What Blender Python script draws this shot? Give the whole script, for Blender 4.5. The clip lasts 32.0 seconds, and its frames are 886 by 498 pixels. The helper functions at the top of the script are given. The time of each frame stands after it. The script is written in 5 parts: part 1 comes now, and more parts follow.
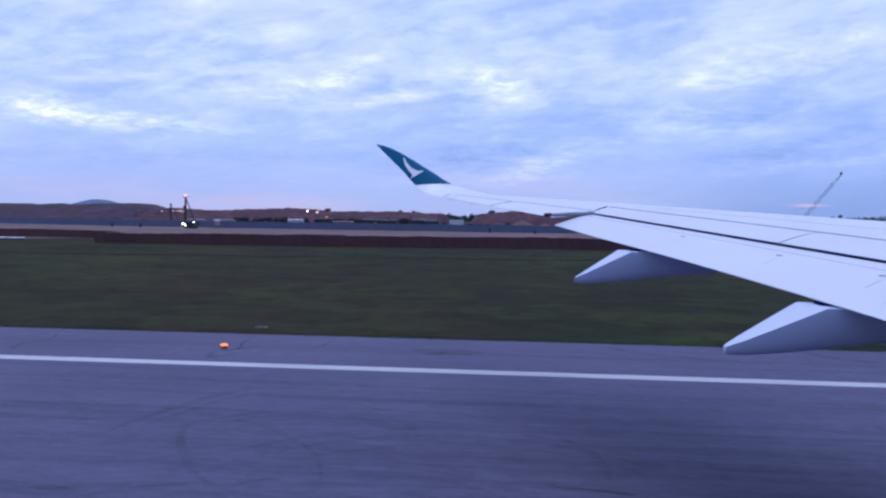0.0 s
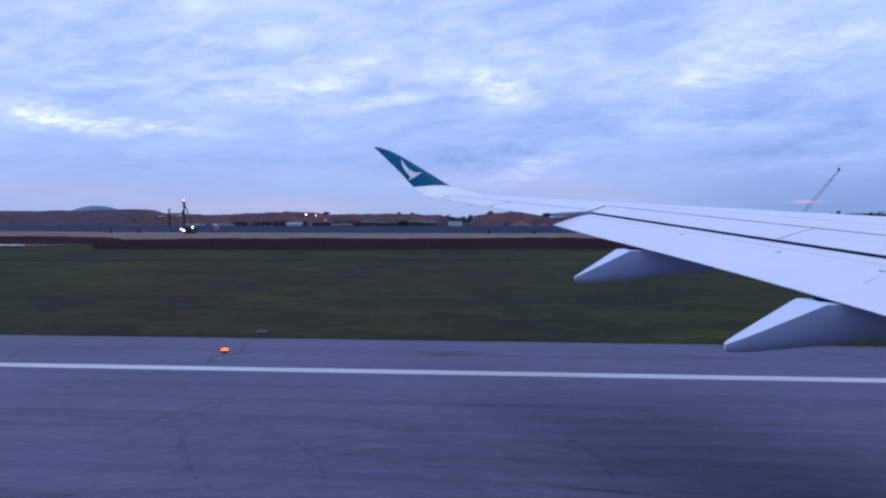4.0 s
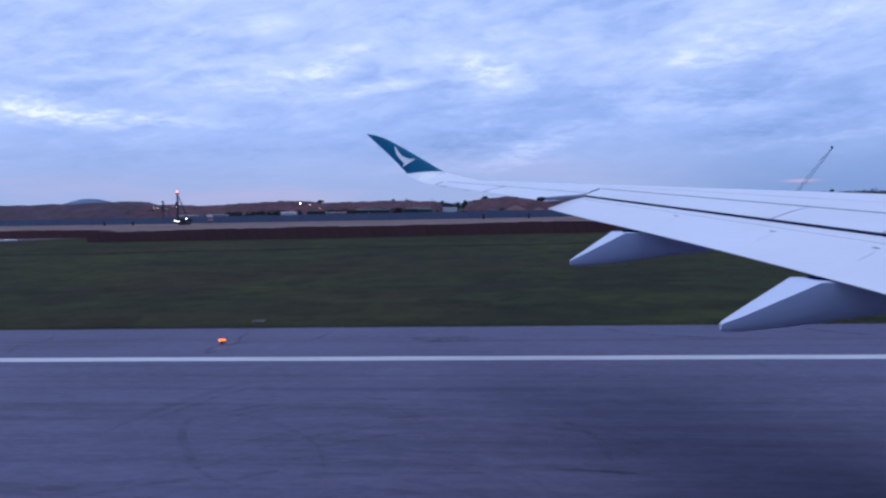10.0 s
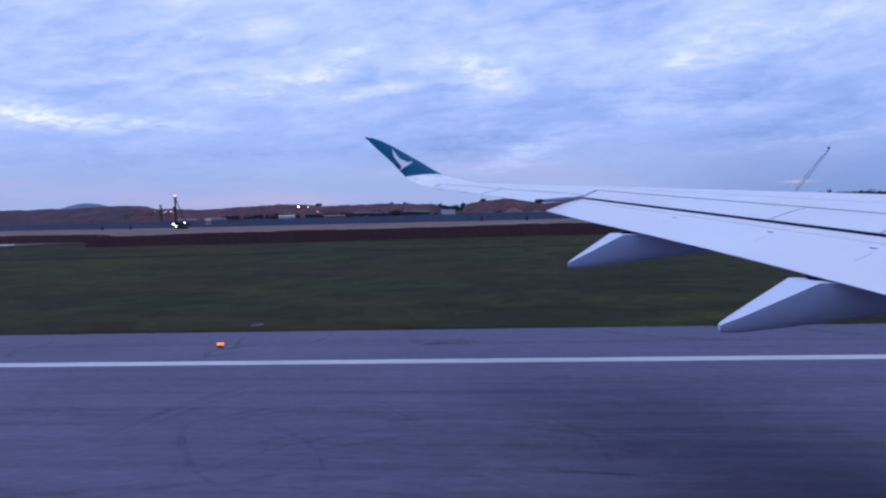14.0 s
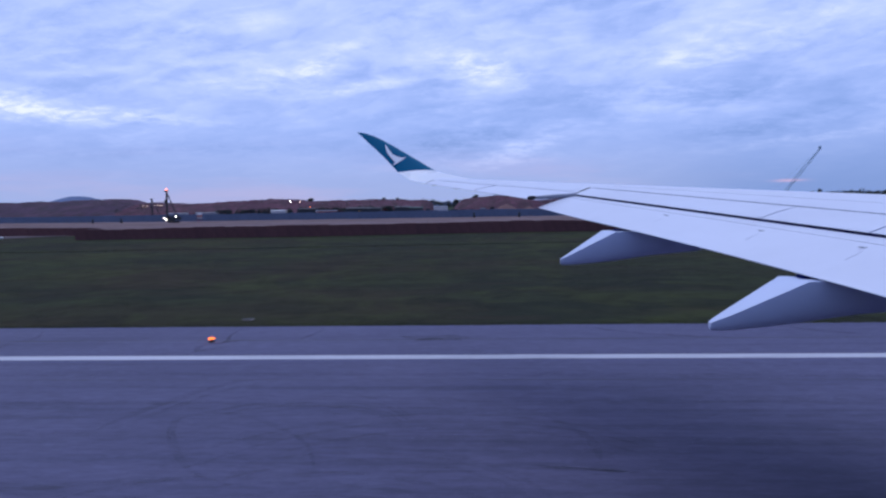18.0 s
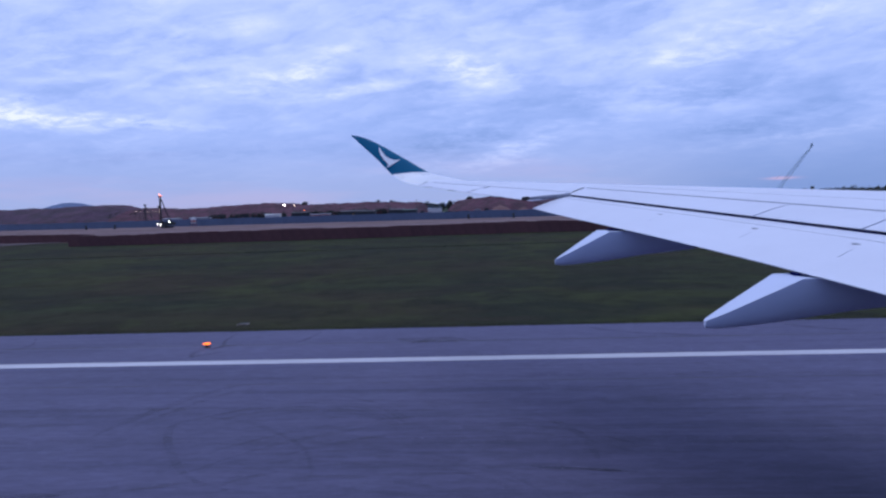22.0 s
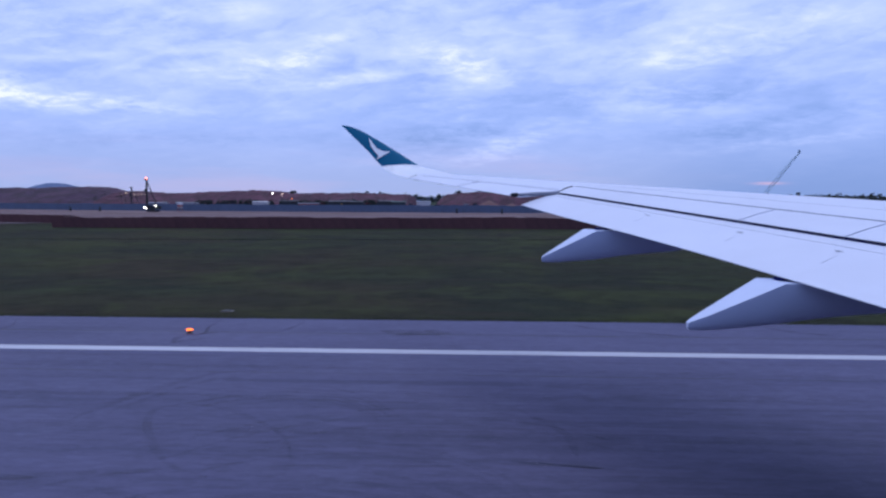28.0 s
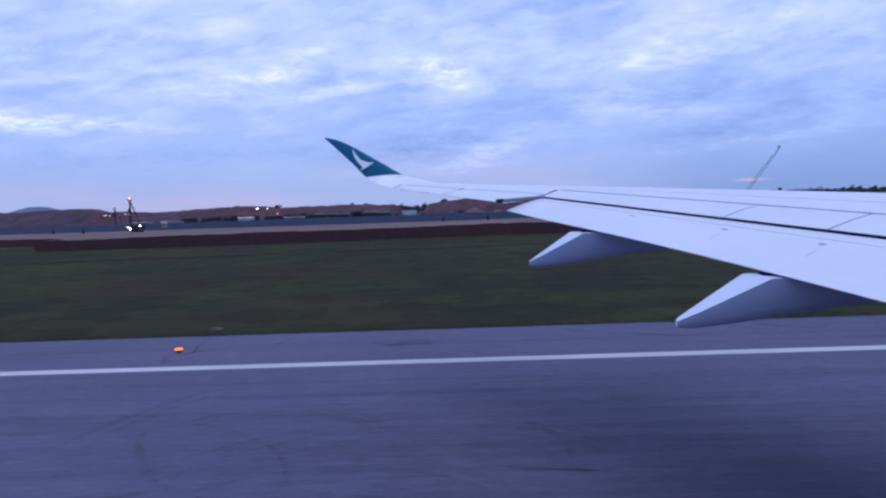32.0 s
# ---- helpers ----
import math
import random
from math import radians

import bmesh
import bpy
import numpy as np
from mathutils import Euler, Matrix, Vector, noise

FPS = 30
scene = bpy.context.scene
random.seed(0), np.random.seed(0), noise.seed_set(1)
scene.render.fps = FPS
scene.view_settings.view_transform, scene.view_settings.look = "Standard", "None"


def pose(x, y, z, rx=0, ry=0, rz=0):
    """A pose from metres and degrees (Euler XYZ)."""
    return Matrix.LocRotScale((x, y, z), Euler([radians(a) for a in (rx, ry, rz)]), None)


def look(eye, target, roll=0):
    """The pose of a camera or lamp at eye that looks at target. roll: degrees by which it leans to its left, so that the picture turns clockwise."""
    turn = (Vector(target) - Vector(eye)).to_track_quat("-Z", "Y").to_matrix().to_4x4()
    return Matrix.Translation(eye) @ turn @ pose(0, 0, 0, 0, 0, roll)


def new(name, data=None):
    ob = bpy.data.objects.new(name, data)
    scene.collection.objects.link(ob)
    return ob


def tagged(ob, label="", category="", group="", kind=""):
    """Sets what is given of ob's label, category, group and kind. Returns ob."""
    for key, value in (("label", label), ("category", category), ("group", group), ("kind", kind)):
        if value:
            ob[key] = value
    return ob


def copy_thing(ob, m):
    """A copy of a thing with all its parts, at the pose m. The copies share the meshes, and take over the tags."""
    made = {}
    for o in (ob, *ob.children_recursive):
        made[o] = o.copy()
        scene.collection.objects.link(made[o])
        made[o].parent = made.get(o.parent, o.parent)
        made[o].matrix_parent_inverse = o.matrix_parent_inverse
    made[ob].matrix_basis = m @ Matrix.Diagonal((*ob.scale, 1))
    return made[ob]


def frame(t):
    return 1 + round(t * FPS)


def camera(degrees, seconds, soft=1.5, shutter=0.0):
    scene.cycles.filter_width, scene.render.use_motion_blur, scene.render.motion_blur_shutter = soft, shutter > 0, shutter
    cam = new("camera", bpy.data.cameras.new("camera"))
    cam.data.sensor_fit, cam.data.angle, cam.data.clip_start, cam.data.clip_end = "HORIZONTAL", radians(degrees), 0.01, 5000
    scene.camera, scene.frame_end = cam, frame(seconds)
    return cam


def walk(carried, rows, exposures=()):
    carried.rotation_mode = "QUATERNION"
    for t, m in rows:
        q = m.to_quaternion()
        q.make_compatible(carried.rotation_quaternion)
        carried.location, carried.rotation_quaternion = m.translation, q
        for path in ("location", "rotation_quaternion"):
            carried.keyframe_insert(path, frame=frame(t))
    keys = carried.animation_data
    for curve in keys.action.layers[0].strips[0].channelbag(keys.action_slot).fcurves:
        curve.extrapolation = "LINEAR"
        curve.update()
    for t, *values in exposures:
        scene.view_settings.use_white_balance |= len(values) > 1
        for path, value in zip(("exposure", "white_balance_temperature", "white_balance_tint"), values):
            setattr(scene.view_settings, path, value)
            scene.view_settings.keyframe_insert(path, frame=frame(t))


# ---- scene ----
import itertools

# ---------------------------------------------------------------- camera
# x runs along the runway towards the nose, y away from the cabin side, z up
cam = camera(65.0, 32.0, soft=2.4)
EYE_Z = 5.415
STAND_X, STAND_Y = 10.8, 0.8      # where the aircraft stands along and across the runway
VIEW = [  # seconds, yaw, pitch, roll
    (0, 5.33, -2.46, -0.71), (0.5, 5.79, -2.28, -0.43), (1, 5.69, -2.24, -1.32), (1.5, 5.55, -2.70, -0.32),
    (2, 5.85, -2.21, 1.54), (2.5, 5.39, -2.56, -0.30), (3, 5.27, -2.80, 0.22), (3.5, 5.23, -2.38, 0.08),
    (5.5, 4.91, -2.28, 0.88), (6, 4.73, -2.53, 1.25), (6.5, 4.95, -2.43, 0.28), (7, 4.85, -2.46, -0.63),
    (7.5, 4.82, -2.73, 0.43), (8, 4.66, -3.08, 1.29), (8.5, 4.68, -3.37, 1.11), (9, 4.84, -3.20, 0.99),
    (9.5, 4.78, -3.54, 0.83), (10, 4.78, -3.49, 1.27), (10.5, 4.90, -3.46, 1.16), (11, 4.74, -3.35, 0.87),
    (11.5, 5.14, -3.59, 0.15), (12, 5.01, -3.23, 1.84), (12.5, 4.71, -3.40, 1.03), (13, 4.87, -3.22, 1.73),
    (13.5, 4.45, -3.89, 2.19), (14, 4.62, -3.28, 1.58), (14.5, 4.00, -3.82, 1.23), (16.5, 4.85, -3.33, 1.60),
    (17, 4.83, -4.00, 3.12), (17.5, 4.06, -3.80, 0.69), (18, 4.01, -3.62, 1.10), (18.5, 3.77, -3.66, 2.31),
    (19, 4.68, -2.91, -1.12), (19.5, 4.22, -2.99, 1.43), (20, 3.41, -3.06, 1.92), (20.5, 3.62, -3.15, 1.54),
    (21, 3.72, -3.39, 1.35), (21.5, 3.80, -3.39, 0.50), (22, 3.54, -3.48, 1.82), (22.5, 3.79, -3.61, 1.74),
    (23, 2.71, -3.91, 2.90), (23.5, 3.41, -3.40, 1.10), (24, 3.37, -3.47, -1.02), (24.5, 3.22, -4.04, 1.10),
    (25, 3.52, -3.94, -0.26), (25.5, 2.31, -4.44, 3.37), (27.5, 2.59, -3.96, 0.43), (28, 2.61, -4.02, -0.18),
    (28.5, 1.95, -3.79, 1.87), (29, 1.58, -3.88, 0.48), (29.5, 1.85, -3.83, 1.08), (30, 1.62, -3.86, 0.77),
    (30.5, 2.05, -3.67, -0.45), (31, 2.01, -4.20, 1.19), (31.5, 2.16, -3.48, 1.12), (32, 1.44, -3.35, 2.06),
]
LEAN_BACK = {18.5: -0.01, 19: -0.046, 19.5: -0.01}   # the viewer leans away from the window for a moment
walk(cam, [(t, pose(STAND_X, STAND_Y + LEAN_BACK.get(t, 0.0), EYE_Z, 90 + p, r, w)) for t, w, p, r in VIEW],
     [(0, 0.2, 6500, 16), (3, 0.15, 6500, 15), (6, 0.0, 6500, 10), (11.5, 0.0, 6500, 10), (13, 0.0, 6500, 14), (25, 0.0, 6500, 16), (28, 0.08, 6500, 16), (32, 0.08, 6500, 15)])


# ---------------------------------------------------------------- node helpers
class Nodes:
    """Small wrapper to write node trees in few lines."""

    def __init__(self, tree):
        self.tree = tree
        tree.nodes.clear()

    def add(self, kind, **inputs):
        n = self.tree.nodes.new(kind)
        for k, v in inputs.items():
            self.put(n.inputs[k.replace("_", " ")], v)
        return n

    def put(self, socket, v):
        if isinstance(v, bpy.types.NodeSocket):
            self.tree.links.new(v, socket)
        elif isinstance(v, bpy.types.Node):
            self.tree.links.new(v.outputs[0], socket)
        else:
            socket.default_value = v

    def math(self, op, a, b=0.0, c=0.0):
        n = self.tree.nodes.new("ShaderNodeMath")
        n.operation = op
        for i, v in enumerate((a, b, c)):
            self.put(n.inputs[i], v)
        return n.outputs[0]

    def mix(self, f, a, b, blend="MIX"):
        n = self.tree.nodes.new("ShaderNodeMix")
        n.data_type, n.blend_type, n.clamp_factor = "RGBA", blend, True
        self.put(n.inputs[0], f)
        self.put(n.inputs[6], rgb(a))
        self.put(n.inputs[7], rgb(b))
        return n.outputs[2]

    def ramp(self, f, lo, hi, a=0.0, b=1.0):
        n = self.tree.nodes.new("ShaderNodeMapRange")
        n.interpolation_type = "SMOOTHSTEP"
        for i, v in enumerate((f, lo, hi, a, b)):
            self.put(n.inputs[i], v)
        return n.outputs[0]

    def noise(self, vec, scale, detail=4.0, rough=0.55, warp=0.0):
        n = self.tree.nodes.new("ShaderNodeTexNoise")
        self.put(n.inputs["Vector"], vec)
        n.inputs["Scale"].default_value, n.inputs["Detail"].default_value = scale, detail
        n.inputs["Roughness"].default_value, n.inputs["Distortion"].default_value = rough, warp
        return n.outputs[0]

    def scaled(self, vec, x, y, z, rot=0.0):
        n = self.tree.nodes.new("ShaderNodeMapping")
        self.put(n.inputs["Vector"], vec)
        n.inputs["Scale"].default_value = (x, y, z)
        n.inputs["Rotation"].default_value = (0, 0, rot)
        return n.outputs[0]


def rgb(c):
    return (*c, 1.0) if isinstance(c, tuple) and len(c) == 3 else c


# ---------------------------------------------------------------- sky and light
world = bpy.data.worlds.new("dusk_sky")
scene.world = world
world.use_nodes = True
W = Nodes(world.node_tree)
way = W.add("ShaderNodeTexCoord").outputs["Generated"]
sep = W.add("ShaderNodeSeparateXYZ", Vector=way)
dx, dy, dz = sep.outputs
up = W.math("MAXIMUM", dz, 0.0)
flat = W.math("ADD", up, 0.16)
plane = W.add("ShaderNodeCombineXYZ", X=W.math("DIVIDE", dx, flat), Y=W.math("DIVIDE", dy, flat), Z=0.0).outputs[0]
broad = W.noise(W.scaled(plane, 1.0, 0.55, 1.0, 0.5), 0.9, 3.0, 0.5, 0.4)
puffs = W.noise(W.scaled(plane, 1.0, 0.62, 1.0, 0.30), 3.6, 9.0, 0.58, 0.2)
wisps = W.noise(W.scaled(plane, 0.62, 0.85, 1.0, 0.18), 8.0, 6.0, 0.55, 0.35)
torn = W.ramp(W.noise(W.scaled(plane, 1.0, 0.7, 1.0, 0.4), 1.5, 4.0, 0.55), 0.42, 0.62, 0.15, 1.0)      # only parts of the deck break up into ripples
body = W.math("ADD", W.math("MULTIPLY", broad, 0.50), W.math("ADD", W.math("MULTIPLY", puffs, 0.50), W.math("MULTIPLY", W.math("MULTIPLY", W.ramp(wisps, 0.40, 0.74), torn), 0.22)))
calm = W.ramp(up, 0.03, 0.22, 0.30, 1.0)      # the deck flattens out towards the horizon
body = W.math("ADD", W.math("MULTIPLY", W.math("SUBTRACT", body, 0.56), W.math("MULTIPLY", calm, 0.7)), W.ramp(up, 0.04, 0.26, 0.86, 0.975))
# brighter breaks and darker bellies of the cloud deck, where they stand over the airfield: (x/y, z/y, length, width, slant, strength)
fy = W.math("MAXIMUM", dy, 0.05)
u, v = W.math("DIVIDE", dx, fy), W.math("DIVIDE", dz, fy)
BREAKS = (
    (-0.713, 0.161, 0.038, 0.0085, -0.11, 0.30), (-0.623, 0.142, 0.053, 0.0051, -0.14, 0.20), (-0.525, 0.141, 0.065, 0.0042, -0.11, 0.20),
    (-0.674, 0.178, 0.062, 0.0050, -0.04, 0.09), (-0.316, 0.190, 0.052, 0.0106, 0.19, 0.16), (-0.245, 0.199, 0.030, 0.0073, 0.40, 0.17),
    (-0.200, 0.170, 0.067, 0.0048, 0.11, 0.20), (-0.186, 0.232, 0.033, 0.0048, 0.03, 0.14), (-0.119, 0.263, 0.032, 0.0072, 0.12, 0.10),
    (-0.019, 0.192, 0.038, 0.0118, -0.29, 0.24), (0.045, 0.078, 0.038, 0.0064, 0.31, 0.22), (-0.032, 0.059, 0.096, 0.0040, 0.03, 0.09),
    (0.279, 0.196, 0.030, 0.0046, 0.11, 0.13), (0.237, 0.128, 0.053, 0.0031, -0.01, 0.10), (0.440, 0.083, 0.080, 0.0031, 0.11, 0.10),
    (0.343, 0.222, 0.110, 0.0169, 0.13, 0.13))
BELLIES = (
    (-0.572, 0.251, 0.130, 0.0215, -0.10, 0.07), (-0.305, 0.157, 0.050, 0.0082, 0.06, 0.12), (0.305, 0.155, 0.097, 0.0139, 0.04, 0.10),
    (-0.048, 0.089, 0.072, 0.0104, 0.10, 0.13), (0.358, 0.094, 0.060, 0.0062, 0.03, 0.10), (-0.069, 0.178, 0.026, 0.0072, 0.13, 0.10),
    (-0.467, 0.089, 0.163, 0.0058, 0.00, 0.07), (0.080, 0.276, 0.070, 0.0086, 0.12, 0.09), (0.462, 0.120, 0.065, 0.0077, 0.10, 0.08),
    (0.097, 0.141, 0.093, 0.0126, 0.03, 0.05))
fray = W.noise(W.scaled(plane, 0.8, 0.9, 1.0, 0.5), 7.0, 7.0, 0.62, 0.4)
wob_u = W.math("MULTIPLY", W.math("SUBTRACT", puffs, 0.5), 0.12)
wob_v = W.math("MULTIPLY", W.math("SUBTRACT", fray, 0.5), 0.030)
uu, vv = W.math("ADD", u, wob_u), W.math("ADD", v, wob_v)


def cloud_marks(rows, spread):
    total = 0.0
    for cu, cv, su, sv, slant, amp in rows:
        a, b = W.math("SUBTRACT", uu, cu), W.math("SUBTRACT", vv, cv)
        along = W.math("DIVIDE", W.math("ADD", W.math("MULTIPLY", a, math.cos(slant)), W.math("MULTIPLY", b, math.sin(slant))), su * 1.3)
        across = W.math("DIVIDE", W.math("SUBTRACT", W.math("MULTIPLY", b, math.cos(slant)), W.math("MULTIPLY", a, math.sin(slant))), sv * spread)
        g = W.math("POWER", 2.718, W.math("MULTIPLY", W.math("ADD", W.math("MULTIPLY", along, along), W.math("MULTIPLY", across, across)), -0.5))
        total = W.math("ADD", total, W.math("MULTIPLY", g, amp))
    return total


lobes = W.math("SUBTRACT", W.math("MULTIPLY", cloud_marks(BREAKS, 1.45), 0.85), W.math("MULTIPLY", cloud_marks(BELLIES, 1.3), 0.7))
front = W.ramp(dy, 0.1, 0.4)
# thin combed streaks of high cloud, rising slowly along the runway
ca, cb = math.cos(0.20), math.sin(0.20)
comb_a = W.math("MULTIPLY", W.math("ADD", W.math("MULTIPLY", uu, ca), W.math("MULTIPLY", vv, cb)), 6.0)
comb_b = W.math("MULTIPLY", W.math("SUBTRACT", W.math("MULTIPLY", vv, ca), W.math("MULTIPLY", uu, cb)), 30.0)
comb = W.noise(W.add("ShaderNodeCombineXYZ", X=comb_a, Y=comb_b, Z=0.0).outputs[0], 1.0, 8.0, 0.60, 0.5)
comb = W.math("MULTIPLY", W.math("SUBTRACT", comb, 0.5), W.math("MULTIPLY", W.math("MULTIPLY", calm, front), 0.47))
crisp = W.ramp(W.noise(W.scaled(plane, 0.8, 0.9, 1.0, 0.5), 11.0, 8.0, 0.66, 0.5), 0.34, 0.66, 0.35, 1.60)
bright = W.math("ADD", W.math("ADD", body, comb), W.math("MULTIPLY", W.math("MULTIPLY", lobes, crisp), front))
sky = W.add("ShaderNodeTexSky")
sky.sky_type, sky.sun_disc, sky.sun_elevation, sky.sun_rotation = "NISHITA", False, radians(4), radians(200)
sky.air_density, sky.dust_density, sky.ozone_density = 1.2, 1.5, 3.0
clear = W.mix(0.88, W.mix(1.0, sky.outputs[0], (0.10, 0.10, 0.10), "MULTIPLY"), (0.200, 0.358, 0.79))
tone = W.mix(W.ramp(bright, 0.62, 0.86), clear, (0.325, 0.478, 0.92))
tone = W.mix(W.ramp(bright, 0.80, 1.04), tone, (0.49, 0.64, 1.08))
tone = W.mix(W.ramp(bright, 0.98, 1.36), tone, (0.84, 0.95, 1.22))
haze = W.ramp(up, 0.0, 0.12, 1.0, 0.0)
pink = W.ramp(W.noise(W.scaled(way, 1.5, 1.5, 13.0), 2.0, 4.0), 0.46, 0.72)
low = W.mix(pink, (0.355, 0.45, 0.75), (0.455, 0.462, 0.72))
low = W.mix(W.math("MULTIPLY", W.ramp(u, 0.12, 0.42), front), low, (0.198, 0.318, 0.635))
tone = W.mix(W.math("MULTIPLY", haze, 0.85), tone, low)
# one thin streak that still catches the last warm light
a, b = W.math("DIVIDE", W.math("SUBTRACT", u, 0.412), 0.014), W.math("DIVIDE", W.math("ADD", W.math("SUBTRACT", v, 0.0250), W.math("MULTIPLY", wob_u, 0.03)), 0.0013)
streak = W.math("POWER", 2.718, W.math("MULTIPLY", W.math("ADD", W.math("MULTIPLY", a, a), W.math("MULTIPLY", b, b)), -0.5))
tone = W.mix(W.math("MULTIPLY", W.math("MULTIPLY", streak, front), 0.8), tone, (0.66, 0.49, 0.70))
tone = W.mix(W.ramp(dy, 0.25, -0.8), tone, W.mix(1.0, tone, (0.50, 0.57, 0.69), "MULTIPLY"))      # the sky darkens away from the sunset
W.add("ShaderNodeOutputWorld", Surface=W.add("ShaderNodeBackground", Color=tone, Strength=1.0))

sun = new("sun", bpy.data.lights.new("sun", "SUN"))
sun.data.energy, sun.data.angle, sun.data.color = 1.02, radians(60), (0.84, 0.91, 1.0)
sun.matrix_world = look((-22, 16, 60), (0, 0, 0))


# ---------------------------------------------------------------- materials
def material(name):
    m = bpy.data.materials.new(name)
    m.use_nodes = True
    return m, Nodes(m.node_tree)


def finish(n, color, rough, bump=None, strength=0.3, dist=0.01, metal=0.0, spec=0.5, alpha=None):
    b = n.add("ShaderNodeBsdfPrincipled", Base_Color=rgb(color), Roughness=rough, Metallic=metal, Specular_IOR_Level=spec)
    if bump is not None:
        n.put(b.inputs["Normal"], n.add("ShaderNodeBump", Strength=strength, Distance=dist, Height=bump))
    out = b.outputs[0]
    if alpha is not None:
        t = n.add("ShaderNodeBsdfTransparent")
        out = n.add("ShaderNodeMixShader")
        n.put(out.inputs[0], alpha), n.put(out.inputs[1], t), n.put(out.inputs[2], b)
        out = out.outputs[0]
    n.add("ShaderNodeOutputMaterial", Surface=out)


def plain(name, color, rough=0.6, vary=0.18, scale=3.0, metal=0.0, bump=0.15, spec=0.5):
    """Paint, metal, concrete: a base colour with stains at two scales and a fine grain."""
    m, n = material(name)
    p = n.add("ShaderNodeTexCoord").outputs["Object"]
    big, fine = n.noise(p, scale, 5.0), n.noise(p, scale * 14, 3.0)
    f = n.math("ADD", n.math("MULTIPLY", big, 0.75), n.math("MULTIPLY", fine, 0.25))
    rnd = n.add("ShaderNodeObjectInfo").outputs["Random"]
    f = n.math("ADD", f, n.math("MULTIPLY", n.math("SUBTRACT", rnd, 0.5), 0.5))
    dark = tuple(c * (1 - vary) for c in color)
    light = tuple(min(1.0, c * (1 + vary)) for c in color)
    finish(n, n.mix(n.ramp(f, 0.25, 0.75), dark, light), rough, fine, bump, 0.004, metal, spec)
    return m


def glow(name, color, strength):
    m, n = material(name)
    n.add("ShaderNodeOutputMaterial", Surface=n.add("ShaderNodeEmission", Color=rgb(color), Strength=strength))
    return m


def wing_paint(name, color, rough=0.38, spec=0.5):
    m, n = material(name)
    p = n.add("ShaderNodeTexCoord").outputs["Object"]
    streak = n.noise(n.scaled(p, 0.5, 0.9, 1.0, 0.5), 1.1, 6.0, 0.62)
    cloud = n.noise(p, 0.35, 4.0)
    dirt = n.math("ADD", n.math("MULTIPLY", streak, 0.45), n.math("MULTIPLY", cloud, 0.55))
    fine = n.noise(p, 40.0, 2.0)
    c = n.mix(n.ramp(dirt, 0.32, 0.74), tuple(k * 1.03 for k in color), tuple(k * 0.945 for k in color))
    spot = n.noise(n.scaled(p, 1.0, 1.6, 1.0, 0.3), 3.2, 8.0, 0.72)
    c = n.mix(n.math("MULTIPLY", n.ramp(spot, 0.58, 0.78), 0.28), c, tuple(k * 0.75 for k in color))
    finish(n, c, n.ramp(cloud, 0.3, 0.7, rough - 0.04, rough + 0.08), fine, 0.05, 0.002, spec=spec)
    return m


def asphalt_mat():
    m, n = material("asphalt")
    p = n.add("ShaderNodeTexCoord").outputs["Object"]
    wide = n.noise(n.scaled(p, 0.10, 0.22, 1.0), 1.0, 5.0, 0.6, 0.4)
    streak = n.noise(n.scaled(p, 0.028, 1.1, 1.0), 1.0, 6.0, 0.66)
    blot = n.noise(n.scaled(p, 0.9, 0.45, 1.0), 1.0, 7.0, 0.7)
    grit = n.noise(p, 26.0, 3.0, 0.7)
    y = n.add("ShaderNodeSeparateXYZ", Vector=p).outputs[1]
    rubber = n.math("MULTIPLY", n.ramp(y, 8.0, 22.0, 1.0, 0.0), n.ramp(n.add("ShaderNodeSeparateXYZ", Vector=p).outputs[0], 0.0, 22.0, 0.15, 1.25))      # tyre rubber near the centreline, plus the wing's shade painted in along x
    # the dusk's blue cast is mixed into the asphalt tones below
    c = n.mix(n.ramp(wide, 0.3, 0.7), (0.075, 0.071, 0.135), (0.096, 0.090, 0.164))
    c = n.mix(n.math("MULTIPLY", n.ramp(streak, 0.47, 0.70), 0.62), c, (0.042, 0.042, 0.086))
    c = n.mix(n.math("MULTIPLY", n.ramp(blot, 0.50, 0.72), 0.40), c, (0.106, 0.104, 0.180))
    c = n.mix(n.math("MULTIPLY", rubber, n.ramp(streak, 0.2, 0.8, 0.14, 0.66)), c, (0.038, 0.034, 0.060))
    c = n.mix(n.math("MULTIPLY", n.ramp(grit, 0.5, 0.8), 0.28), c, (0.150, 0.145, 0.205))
    mottle = n.noise(n.scaled(p, 0.7, 2.2, 1.0), 2.2, 8.0, 0.78, 0.6)
    c = n.mix(1.0, c, n.ramp(mottle, 0.36, 0.66, 0.84, 1.14), "MULTIPLY")
    finish(n, c, 0.82, grit, 0.5, 0.006, spec=0.30)
    return m


def marking_mat():
    m, n = material("marking_paint")
    p = n.add("ShaderNodeTexCoord").outputs["Object"]
    wear = n.math("ADD", n.math("MULTIPLY", n.noise(n.scaled(p, 0.12, 1.2, 1.0), 1.5, 6.0, 0.7), 0.7), n.math("MULTIPLY", n.noise(p, 18.0, 3.0, 0.7), 0.3))
    c = n.mix(n.ramp(wear, 0.42, 0.72), (0.50, 0.49, 0.53), (0.36, 0.35, 0.38))
    c = n.mix(n.ramp(wear, 0.66, 0.85), c, (0.2, 0.195, 0.195))
    finish(n, c, 0.7, n.noise(p, 30.0, 3.0), 0.3, 0.004)
    return m


def rubber_mat(name, least, most):
    m, n = material(name)
    p = n.add("ShaderNodeTexCoord").outputs["Object"]
    f = n.ramp(n.noise(n.scaled(p, 1.0, 1.0, 1.0), 1.4, 6.0, 0.7), 0.30, 0.78, least, most)
    finish(n, (0.03, 0.03, 0.035), 0.8, alpha=f)
    return m


